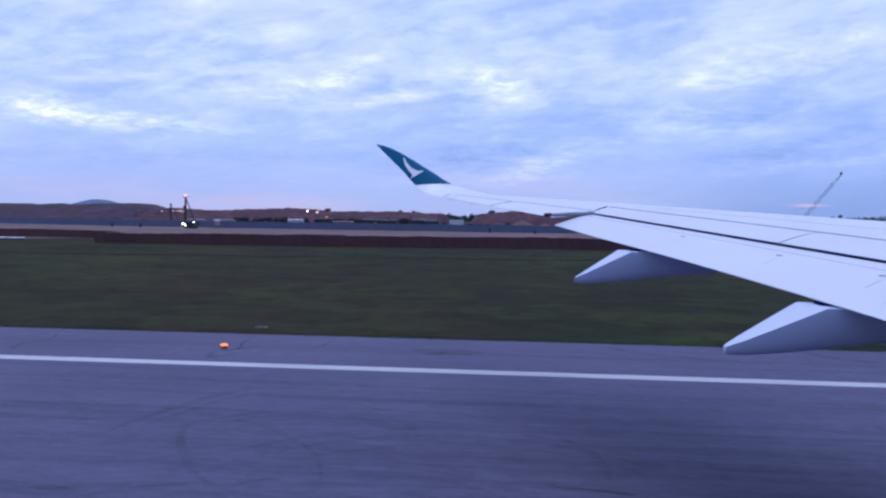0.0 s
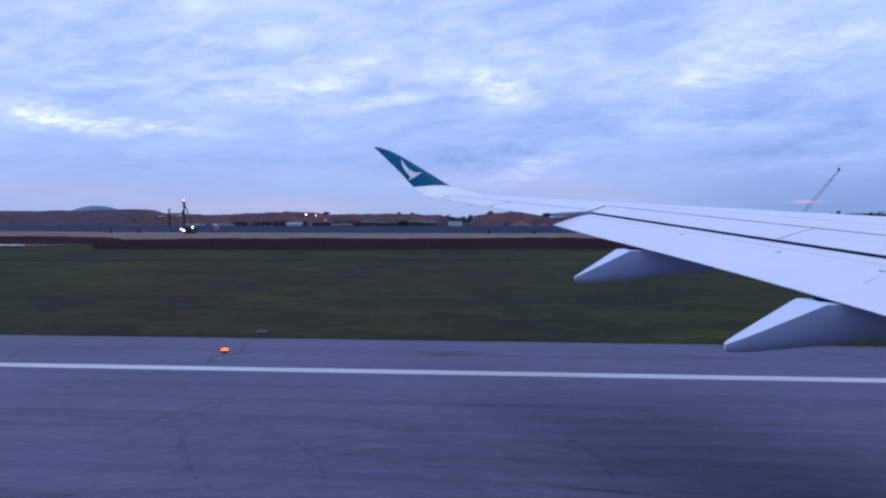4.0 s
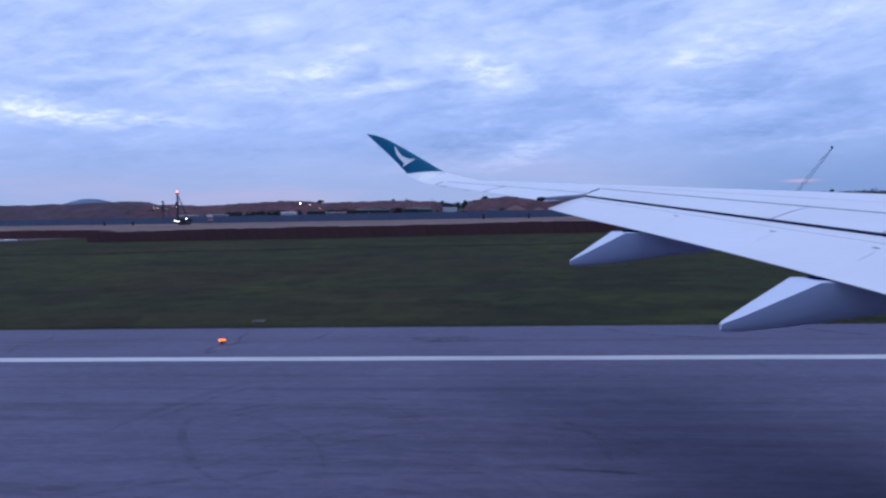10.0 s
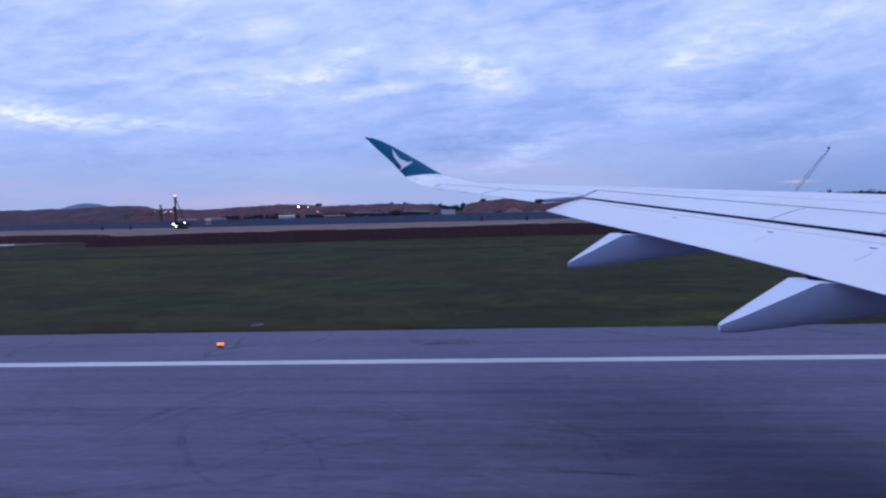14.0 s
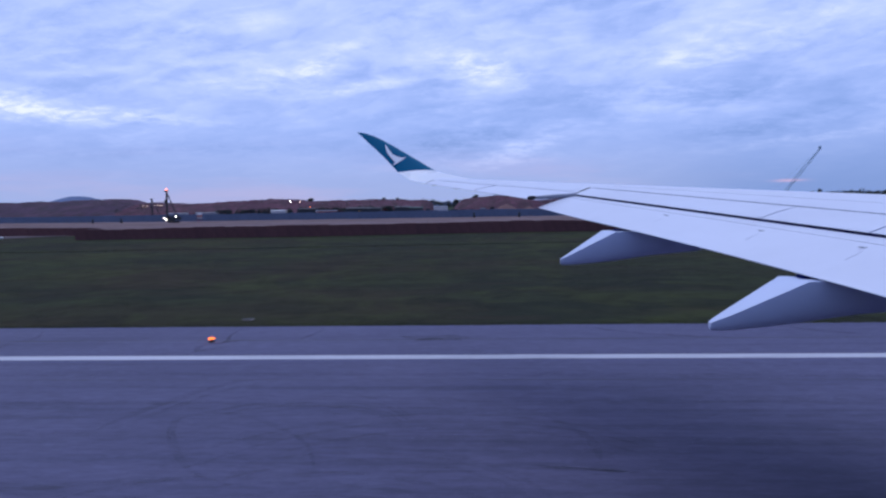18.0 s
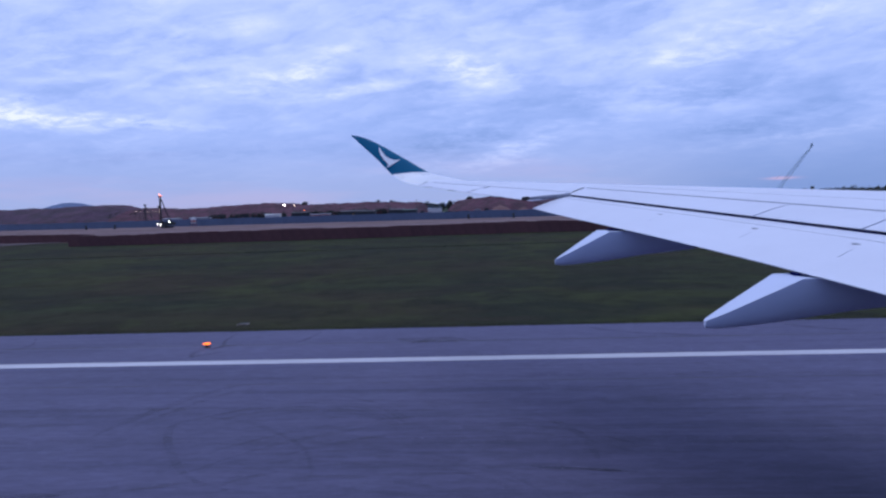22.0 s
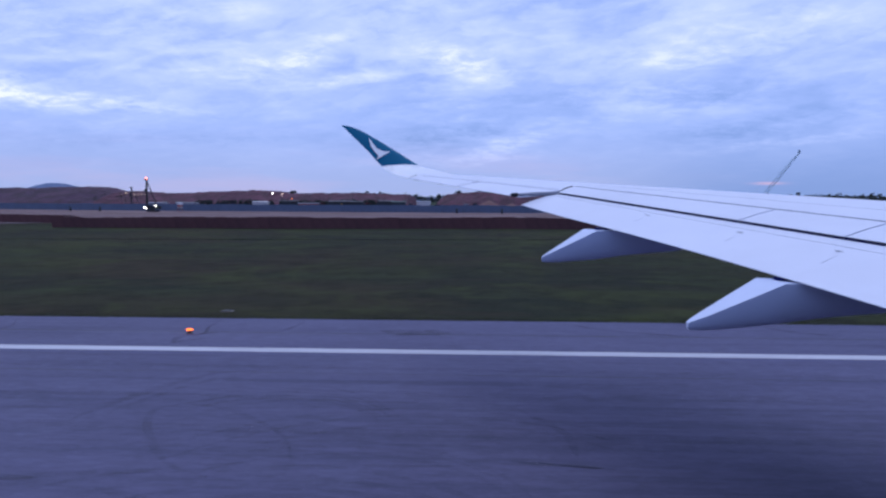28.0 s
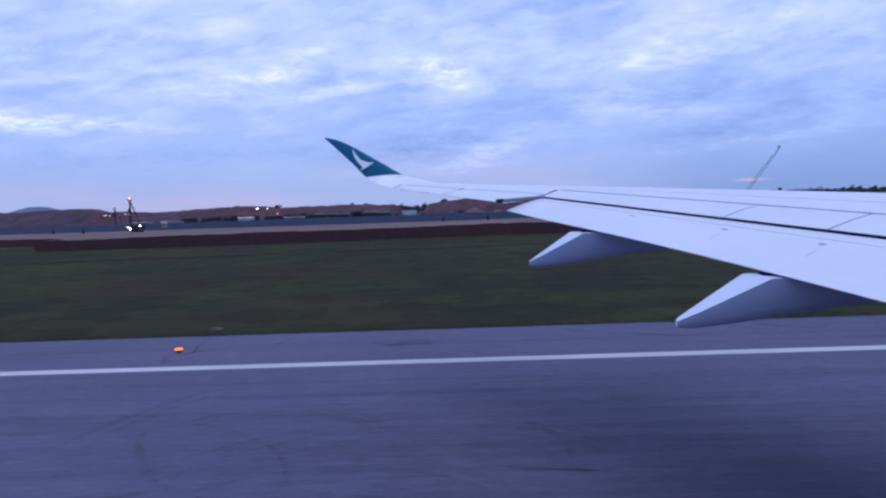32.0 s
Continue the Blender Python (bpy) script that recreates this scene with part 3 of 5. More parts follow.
aircraft = thing("aircraft", (STAND_X, CROWN + STAND_Y, 0), "long-haul jet with light grey wing and teal winglet on the runway", "aircraft")
BASE = Matrix.Translation((0, -CROWN, 0))


def apart(name, me, parent=None, label=""):
    """A part of the aircraft; its mesh is written in world metres."""
    me.transform(BASE)
    return part(name, me, parent or aircraft, label)


# inner wing up to the spoilers' recess
rings = []
for y0 in [-4, 0, 4, 6, 8, 10, 12, 14, 16, 17, 17.72]:
    c, m1, m2, nose, under, belly = chord_front(y0)
    h, g = pt(HINGE, HINGE_Z, y0), pt(GAP, GAP_Z, y0)
    rings.append([g + Vector((0, 0, -0.10)), h + Vector((0, 0, -0.07)), h + Vector((0.01, 0, 0)), blend(h, c, 0.35, 0.02), blend(h, c, 0.7, 0.01), c, m1, m2, nose, under, belly,
                  blend(g, belly, 0.3, -0.12), g + Vector((0, 0, -0.2))])
wing = apart("wing", loft("wing", rings, WING))
# recess under the spoilers has its shade put into a navy colour
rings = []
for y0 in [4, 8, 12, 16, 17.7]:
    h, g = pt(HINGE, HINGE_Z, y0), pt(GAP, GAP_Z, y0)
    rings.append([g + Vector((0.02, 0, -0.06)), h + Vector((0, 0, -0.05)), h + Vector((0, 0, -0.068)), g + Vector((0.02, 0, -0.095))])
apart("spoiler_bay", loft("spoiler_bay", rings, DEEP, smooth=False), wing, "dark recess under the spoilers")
# outer wing, with the ailerons cut out
AIL = 0.42


def ail_hinge(y0):
    return blend(pt(TE, TE_Z, y0), pt(CREST, CREST_Z, y0), AIL, 0.03)


rings = []
for y0 in [17.75, 19, 20.5, 22, 23.5, 25, 26.3, 27.0]:
    c, m1, m2, nose, under, belly = chord_front(y0)
    h = ail_hinge(y0)
    low = blend(h, belly, 0.0, -0.10)
    rings.append([h + Vector((0, 0, -0.08)), h, blend(h, c, 0.5, 0.02), c, m1, m2, nose, under, belly, blend(low, belly, 0.4), low])
apart("outer_wing", loft("outer_wing", rings, WING), wing)

# spoilers
for y0, y1, gap in ((5.0, 6.6, 0.02), (6.6, 8.25, 0.02), (8.25, 10.1, 0.02), (10.1, 12.05, 0.02), (12.05, 13.85, 0.007), (13.85, 15.75, 0.004), (15.75, 17.66, 0.003)):
    rings = []
    for i in range(4):
        y = y0 + (0.02 if y0 == 12.05 else gap) + (y1 - y0 - 2 * gap) * i / 3
        h, g = pt(HINGE, HINGE_Z, y), pt(GAP, GAP_Z, y)
        h = blend(h, g, 0.02)
        rings.append([g, blend(g, h, 0.5, 0.012), h, h + Vector((0, 0, -0.045)), g + Vector((0.02, 0, -0.014))])
    apart("spoiler", loft("spoiler", rings, WING), wing)

# outboard flap, lowered
rings = []
for i in range(13):
    y0 = 5.0 + (17.68 - 5.0) * i / 12
    g, t = pt(GAP, GAP_Z, y0), Vector((line(TE, y0), y0, flap_z(y0)))
    f = g + (g - t).normalized() * 0.25
    top = g + Vector((0, 0, -0.040))
    f.z = g.z - 0.20
    rings.append([t + Vector((0, 0, -0.012)), t, blend(t, top, 0.35, 0.02), blend(t, top, 0.7, 0.025), blend(t, top, 0.985, 0.001), top, blend(top, f, 0.05, 0.002), blend(top, f, 0.5, 0.03), f,
                  blend(top, f, 0.4, -0.22), blend(t, top, 0.5, -0.17)])
flap = apart("flap", loft("flap", rings, WING), wing)
for y0 in (9.75, 11.5, 13.8):
    g, t = pt(GAP, GAP_Z, y0), Vector((line(TE, y0), y0, flap_z(y0)))
    p = blend(t, g, 0.72, -0.045)
    bump = lathe("hinge_cover", [(0.02, 0), (0.075, 0.008), (0.065, 0.02), (0.03, 0.028), (0.01, 0.03)], JOINT, 12)
    bump.transform(Matrix.Translation(p) @ pose(0, 0, 0, 0, 12, -24) @ Matrix.Diagonal((2.4, 0.6, 0.8, 1.0)))
    apart("hinge_cover", bump, wing)

# unseen inboard flap, added to block skylight; closes the wing towards the hull
rings = []
for i in range(5):
    y = -1.0 + 5.85 * i / 4
    t = Vector((5.7 + 0.12 * y, y, 3.65 + 0.014 * y))
    g = Vector((line(GAP, y) - 0.9 * (5 - y) / 6, y, line(GAP_Z, y) - 0.06))
    rings.append([t + Vector((0, 0, -0.015)), t, blend(t, g, 0.5, 0.04), g, g + Vector((0.25, 0, -0.2)), blend(t, g, 0.6, -0.22)])
apart("inboard_flap", loft("inboard_flap", rings, WING), wing)

# ailerons
for y0, y1 in ((17.78, 22.0), (22.06, 26.9)):
    rings = []
    for i in range(5):
        y = y0 + (y1 - y0) * i / 4
        t, h = pt(TE, TE_Z, y), ail_hinge(y)
        h = blend(h, t, 0.03)
        rings.append([t + Vector((0, 0, -0.01)), t, blend(t, h, 0.5, 0.015), h, h + Vector((0, 0, -0.09)), blend(t, h, 0.5, -0.07)])
    apart("aileron", loft("aileron", rings, WING), wing)
# slim track body in the notch between flap and aileron, with a black rubber tip
tip = pt(TE, TE_Z, 17.80, 0.055) + Vector((-0.22, 0, 0))
root = pt(GAP, GAP_Z, 17.70) + Vector((0.25, 0.05, -0.035))
rings = []
for f, r in ((0.12, 0.035), (0.18, 0.05), (0.5, 0.075), (1.0, 0.07)):
    c = tip.lerp(root, f)
    rings.append([c + Vector((0, -r * math.cos(q), r * 0.8 * math.sin(q))) for q in (k * math.pi / 5 for k in range(10))])
apart("flap_track", loft("flap_track", rings, TRACK), wing, "dark grey track body at the flap's outer end")
rings = []
for f, r in ((0.0, 0.03), (0.03, 0.05), (0.11, 0.055), (0.14, 0.04)):
    c = tip.lerp(root, f)
    rings.append([c + Vector((0, -r * math.cos(q), r * math.sin(q))) for q in (k * math.pi / 5 for k in range(10))])
apart("end_seal", loft("end_seal", rings, SEAL), wing, "black rubber tip of the track body")


# flap-track fairings: canoe bodies that hang below the trailing edge
def fairing(y, tail_x, tail_z, tx, top_z, low_z, w):
    prof = [(tail_x, tail_z, 0.09, 0.05), (tail_x + 0.05, tail_z + 0.03, 0.14, 0.075)]
    for k in (0.2, 0.4, 0.6, 0.8, 1.0):
        x = tail_x + (tx - tail_x) * k
        prof.append((x, tail_z + (top_z - tail_z) * k, (tail_z + (top_z - tail_z) * k) - (tail_z - 0.12 + (low_z - tail_z + 0.12) * k ** 1.4), 0.08 + (w - 0.08) * k ** 0.8))
    prof += [(tx + 0.7, top_z, top_z - low_z - 0.10, w * 1.05), (tx + 1.6, top_z + 0.06, top_z - low_z - 0.12, w),
             (tx + 2.6, top_z + 0.10, 0.30, w * 0.7), (tx + 3.4, top_z + 0.12, 0.10, w * 0.25)]
    rings = []
    for x, zt, h, hw in prof:
        k = min(1.0, max(0.0, (x - tail_x) / (tx - tail_x)))
        sh = 0.17 * k
        rings.append([(x, y - hw * 1.04, zt), (x - sh, y + hw * 1.05, zt + 0.02 * k), (x - sh, y + hw * 1.05, zt - 0.35 * h), (x, y + hw * 0.9, zt - 0.65 * h),
                      (x, y + hw * 0.55, zt - 0.9 * h), (x, y + hw * 0.2, zt - h), (x, y - hw * 0.2, zt - h), (x, y - hw * 0.5, zt - 0.9 * h),
                      (x, y - hw * 0.78, zt - 0.65 * h), (x, y - hw * 0.97, zt - 0.3 * h)])
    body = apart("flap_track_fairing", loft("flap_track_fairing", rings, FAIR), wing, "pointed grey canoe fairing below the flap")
    # dark block imitates the shade where fairing meets flap
    apart("fairing_slot", block("fairing_slot", (0.42, w * 1.0, 0.10), (tx + 0.22, y + 0.10, top_z - 0.05), DEEP, 0.03), body, "dark block painting the shade between fairing and flap")
    return body


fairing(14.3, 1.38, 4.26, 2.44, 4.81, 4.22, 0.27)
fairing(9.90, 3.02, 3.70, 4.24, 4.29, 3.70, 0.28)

# winglet: sections of trailing and leading edge from the tip of the wing upwards
EDGE = [((-2.60, 27.05, 6.27), (-0.62, 27.05, 6.36)), ((-2.95, 27.55, 6.36), (-1.15, 27.45, 6.50)), ((-3.222, 27.9, 6.442), (-1.62, 27.9, 6.626)), ((-3.52, 28.3, 6.60), (-1.96, 28.3, 6.72)),
        ((-3.838, 28.6, 6.80), (-2.294, 28.6, 6.824)), ((-4.12, 28.8, 7.09), (-2.70, 28.8, 7.07)), ((-4.409, 29.0, 7.393), (-3.101, 29.0, 7.325)),
        ((-4.74, 29.2, 7.70), (-3.57, 29.2, 7.61)), ((-5.067, 29.4, 8.002), (-4.028, 29.4, 7.889)), ((-5.39, 29.6, 8.295), (-4.61, 29.6, 8.227)),
        ((-5.55, 29.7, 8.45), (-4.99, 29.7, 8.412)), ((-5.66, 29.78, 8.54), (-5.37, 29.78, 8.547)), ((-5.72, 29.8, 8.585), (-5.62, 29.8, 8.59))]


def winglet_frame(i):
    t, l = (Vector(p) for p in EDGE[i])
    a, b = (sum((Vector(p) for p in EDGE[j]), Vector()) / 2 for j in (max(0, i - 1), min(len(EDGE) - 1, i + 1)))
    return t, l, (b - a).cross(l - t).normalized()


def winglet_ring(i):
    t, l, nrm = winglet_frame(i)
    d = 0.045 * (l - t).length
    nrm = -nrm if nrm.z < 0 else nrm
    return [t, t.lerp(l, 0.3) + nrm * d * 0.7, t.lerp(l, 0.65) + nrm * d, t.lerp(l, 0.92) + nrm * d * 0.6, l, t.lerp(l, 0.92) - nrm * d * 0.6, t.lerp(l, 0.65) - nrm * d,
            t.lerp(l, 0.3) - nrm * d * 0.7]


apart("winglet_root", loft("winglet_root", [winglet_ring(i) for i in range(5)], WHITE), wing, "white blended winglet root")
winglet = apart("winglet", loft("winglet", [winglet_ring(i) for i in range(4, 13)], TEAL), wing, "dark teal swept-up winglet")
# white brush shape on the winglet: (section, share of the chord)
SWOOSH = [(4.25, 0.70), (3.65, 0.49), (3.27, 0.40), (3.05, 0.50), (3.08, 0.73), (2.75, 0.37), (2.42, 0.01), (2.68, 0.17), (3.0, 0.18), (3.38, 0.26), (3.85, 0.49)]


def winglet_point(s, c):
    s = 4 + (s - 2) * 2 if s < 4 else 8 + (s - 4)
    i = min(int(s), len(EDGE) - 2)
    (t0, l0), (t1, l1) = ([Vector(p) for p in EDGE[j]] for j in (i, i + 1))
    f = s - i
    p = t0.lerp(l0, c).lerp(t1.lerp(l1, c), f)
    nrm = winglet_frame(i)[2].lerp(winglet_frame(i + 1)[2], f)
    if nrm.y > 0:
        nrm = -nrm
    return p + nrm * (0.045 * (l0 - t0).length + 0.006)


bm = bmesh.new()
face = bm.faces.new([bm.verts.new(winglet_point(s, c)) for s, c in SWOOSH])
ext = bmesh.ops.extrude_face_region(bm, geom=[face])
for g in ext["geom"]:
    if isinstance(g, bmesh.types.BMVert):
        g.co += Vector((0, 0.05, -0.01))
bmesh.ops.triangulate(bm, faces=bm.faces[:])
apart("brush_mark", from_bm("brush_mark", bm, WHITE), wing, "white brush-stroke shape on the winglet")

# dark seams: inner and outer end of the ailerons, and between the two
def seam(points, width, mat=SEAL, name="seam"):
    vs, fs = [], []
    for p in points:
        vs += [p + Vector((0, -width / 2, 0.006)), p + Vector((0, width / 2, 0.006)), p + Vector((0, width / 2, -0.03)), p + Vector((0, -width / 2, -0.03))]
    for i in range(len(points) - 1):
        a = 4 * i
        fs += [(a, a + 1, a + 5, a + 4), (a + 1, a + 2, a + 6, a + 5), (a + 2, a + 3, a + 7, a + 6), (a + 3, a, a + 4, a + 7)]
    fs += [(0, 3, 2, 1), (a + 4, a + 5, a + 6, a + 7)]
    apart(name, mesh(name, vs, fs, mat), wing)


seam([pt(GAP, GAP_Z, 17.70, -0.03) + Vector((-0.33, 0.0, -0.01)), pt(GAP, GAP_Z, 17.70, -0.01), blend(pt(GAP, GAP_Z, 17.70), pt(HINGE, HINGE_Z, 17.70), 0.5, 0.02), pt(HINGE, HINGE_Z, 17.70, 0.003)], 0.07)
seam([blend(pt(TE, TE_Z, 22.03), ail_hinge(22.03), k, 0.012) for k in (0.03, 0.5, 1.0)], 0.025, SEAM2)
seam([blend(pt(TE, TE_Z, 26.95), ail_hinge(26.95), k, 0.012) for k in (0.05, 0.5, 1.0)], 0.03, SEAM)

# fine panel joints along the wing and across the flap
seam([pt(HINGE, HINGE_Z, y, 0.004) for y in (5, 7, 9, 11, 13, 15, 17.6)], 0.05, SEAM2, "hinge_seam")
# dark strip paints the shade between spoilers and flap
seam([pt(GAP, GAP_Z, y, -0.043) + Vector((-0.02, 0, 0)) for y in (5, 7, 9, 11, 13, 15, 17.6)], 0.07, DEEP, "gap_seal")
seam([blend(pt(HINGE, HINGE_Z, y), pt(CREST, CREST_Z, y), 0.45, 0.014) for y in (5, 7, 9, 11, 13, 15, 17.5)], 0.035, JOINT, "panel_joint")
seam([blend(ail_hinge(y), pt(CREST, CREST_Z, y), 0.05, 0.004) for y in (17.9, 20, 22, 24, 26.5)], 0.022, JOINT, "panel_joint")
for y0 in (6.0, 7.75, 9.75, 11.5, 13.8):
    g, t = pt(GAP, GAP_Z, y0, -0.048), Vector((line(TE, y0), y0, flap_z(y0)))
    seam([blend(t, g, k, 0.022 * math.sin(k * 3.1)) for k in (0.38, 0.5, 0.62, 0.72)], 0.010, FINE, "panel_joint")
g0 = [blend(Vector((line(TE, y), y, flap_z(y))), pt(GAP, GAP_Z, y, -0.048), 0.8, 0.022) for y in (5.5, 8, 10, 12, 14, 16, 17.5)]
seam(g0, 0.014, JOINT, "panel_joint")

# static wicks at the aileron's trailing edge
for y0 in (19.5, 23.2, 25.6):
    t = pt(TE, TE_Z, y0)
    apart("static_wick", rod("static_wick", t, t + Vector((-0.22, 0.02, -0.01)), 0.006, SEAL, 6), wing)

# fuselage: a tube with one real window opening beside the camera
FR, FZ = 2.98, 4.6
WIN_Z = (5.0, 5.85)
angs = [math.asin((z - FZ) / FR) for z in WIN_Z] + [radians(32 + i * 9.2) for i in range(36)]
angs = [a for a in angs if a < radians(362)]
fx = [(-26, 0.05, 1.2), (-25, 0.35, 1.1), (-21, 0.7, 0.7), (-15, 0.95, 0.1), (-11, 1, 0), (-4, 1, 0), (-0.3, 1, 0), (0.3, 1, 0), (8, 1, 0), (20, 1, 0), (28, 1, 0), (31, 0.85, -0.3), (33, 0.55, -0.6), (34, 0.1, -0.8)]
k = len(angs)
vs = [(x, CROWN + FR * s * math.cos(a), FZ + dz + FR * s * math.sin(a)) for x, s, dz in fx for a in angs]
fs = []
for i in range(len(fx) - 1):
    for j in range(k):
        if not (fx[i][0] == -0.3 and j == 0):
            fs.append((i * k + j, i * k + (j + 1) % k, (i + 1) * k + (j + 1) % k, (i + 1) * k + j))
fs += [tuple(range(k)), tuple(range((len(fx) - 1) * k, len(fx) * k))[::-1]]
apart("fuselage", mesh("fuselage", vs, fs, HULL, True))


def skin_y(z):
    return CROWN + math.sqrt(FR ** 2 - (z - FZ) ** 2)


def window_loop(w, h, r, cz, count=48, inset=0.0):
    pts = []
    for i in range(count):
        a = 2 * math.pi * i / count
        cx, czz = math.cos(a), math.sin(a)
        x = math.copysign(w - r, cx) + r * cx if abs(cx) > 1e-6 else 0
        z = math.copysign(h - r, czz) + r * czz if abs(czz) > 1e-6 else 0
        pts.append((x, skin_y(cz + z) - inset, cz + z))
    return pts


def rect_loop(count=48, inset=0.0):
    pts = []
    for i in range(count):
        a = 2 * math.pi * i / count
        c, s = math.cos(a), math.sin(a)
        m = max(abs(c), abs(s))
        x, q = 0.302 * c / m, s / m
        z = 5.425 + 0.427 * q
        pts.append((x, skin_y(z) - inset, z))
    return pts


WZ = 5.44
window = apart("window_frame", loft("window_frame", [rect_loop(), window_loop(0.125, 0.17, 0.12, WZ), window_loop(0.128, 0.173, 0.12, WZ, inset=0.03), window_loop(0.17, 0.22, 0.15, WZ, inset=0.085),
                                                     rect_loop(inset=0.10)], CABIN, caps=False), None, "dark rounded cabin window surround")


# main gear carries the aircraft; its wheels stand on the runway
def wheel(x, y):
    z = runway_z(y + CROWN + STAND_Y) + 0.7
    prof = [(0.25, -0.22), (0.55, -0.25), (0.66, -0.2), (0.7, -0.1), (0.7, 0.1), (0.66, 0.2), (0.55, 0.25), (0.25, 0.22)]
    me = lathe("wheel", prof, SEAL, 28)
    me.transform(pose(x, y, z, 90, 0, 0))
    return me


for side in (-5.3, 5.3):
    gear = part("landing_gear", rod("landing_gear", (2.0, side, 0.55), (2.4, side * 0.9, 4.6), 0.17, STEEL, 14), aircraft, "dark steel main gear leg")
    for dx in (-0.85, 0.85):
        for dy in (-0.65, 0.65):
            part("wheel", wheel(2.0 + dx, side + dy), gear)
    part("bogie_beam", rod("bogie_beam", (1.0, side, 0.62), (3.0, side, 0.62), 0.12, STEEL, 10), gear)
nose_gear = part("nose_gear", rod("nose_gear", (27, 0, 0.6), (27, 0, 2.6), 0.13, STEEL, 12), aircraft)
for dy in (-0.4, 0.4):
    part("wheel", wheel(27, dy), nose_gear)


# ---------------------------------------------------------------- airfield lights and small things by the runway
def edge_light(x, y):
    z = runway_z(y)
    top = thing("runway_edge_light", (x, y, z), "amber runway edge light on a short black stem", "runway light", "runway edge lights")
    part("base_plate", lathe("base_plate", [(0.17, 0), (0.17, 0.02), (0.10, 0.04), (0.04, 0.05)], STEEL), top)
    part("stem", rod("stem", (0, 0, 0.04), (0, 0, 0.11), 0.03, SEAL, 10), top)
    part("collar", lathe("collar", [(0.03, 0.09), (0.10, 0.10), (0.11, 0.125), (0.07, 0.135)], STEEL), top)
    part("globe", lathe("globe", [(0.08, 0.13), (0.16, 0.14), (0.165, 0.165), (0.11, 0.19), (0.01, 0.20)], AMBER), top)
    return top


lamp = edge_light(-1.7, 30.55)
for x in (-61.7, 58.3, 118.3, 178.3, 238.3, 298.3, 358.3, 418.3, 478.3):
    copy_thing(lamp, pose(x, 30.55, runway_z(30.55)))


def sign_box(x, y):
    z = ground_z(x, y)
    top = thing("airfield_sign", (x, y, z), "small white airfield sign box on the grass", "sign")
    for dx in (-0.45, 0.45):
        part("leg", rod("leg", (dx, 0, -0.1), (dx, 0, 0.35), 0.035, STEEL), top)
    body = part("sign_case", block("sign_case", (1.5, 0.35, 0.95), (0, 0, 0.33), GREYW, 0.05), top)
    for dx in (-0.36, 0.36):
        part("face_panel", block("face_panel", (0.66, 0.03, 0.8), (dx, -0.19, 0.4), WALL, 0.01), body)


sign_box(-55.0, 66.0)


def inspection_cover(x, y):
    """A concrete pit frame with its lid, a little above the turf."""
    top = thing("inspection_cover", (x, y, ground_z(x, y)), "grey concrete inspection cover in the grass", "manhole cover", "inspection covers by the runway")
    part("pit_frame", block("pit_frame", (0.62, 0.5, 0.09), (0, 0, -0.06), CONCRETE, 0.02), top)
    part("lid", block("lid", (0.46, 0.36, 0.03), (0, 0, 0.032), COVER, 0.015), top)
    for s in (-0.4, 0.4):
        part("lifting_eye", rod("lifting_eye", (s * 0.4, -0.06, 0.072), (s * 0.4, 0.06, 0.072), 0.015, STEEL, 6), top)
    return top


cover = inspection_cover(-2.6, 37.7)
for x in (-62.6, 57.4, 117.4, 177.4, 237.4):
    copy_thing(cover, pose(x, 37.7, ground_z(x, 37.7)))


# rank grass along the drain in front of the fence
vs, fs = [], []
for i in range(9000):
    x = random.uniform(-150, 190)
    y = 113.5 + 1.2 * math.sin(x * 0.021) + 0.05 * x + random.gauss(0, 0.45)
    z = ground_z(x, y) - 0.03
    q, w, h = random.uniform(0, math.pi), random.uniform(0.10, 0.22), random.uniform(0.04, 0.13)
    c, t = math.cos(q) * w, math.sin(q) * w
    k = len(vs)
    vs += [(x - c, y - t, z), (x + c, y + t, z), (x + random.uniform(-0.1, 0.1), y + random.uniform(-0.1, 0.1), z + h)]
    fs.append((k, k + 1, k + 2))
tagged(new("ditch_grass", mesh("ditch_grass", vs, fs, RANK)), "dark rank grass along a drain ditch", "grass", kind="stuff")


# ---------------------------------------------------------------- construction site beyond the grass
SITE_Z = -1.05


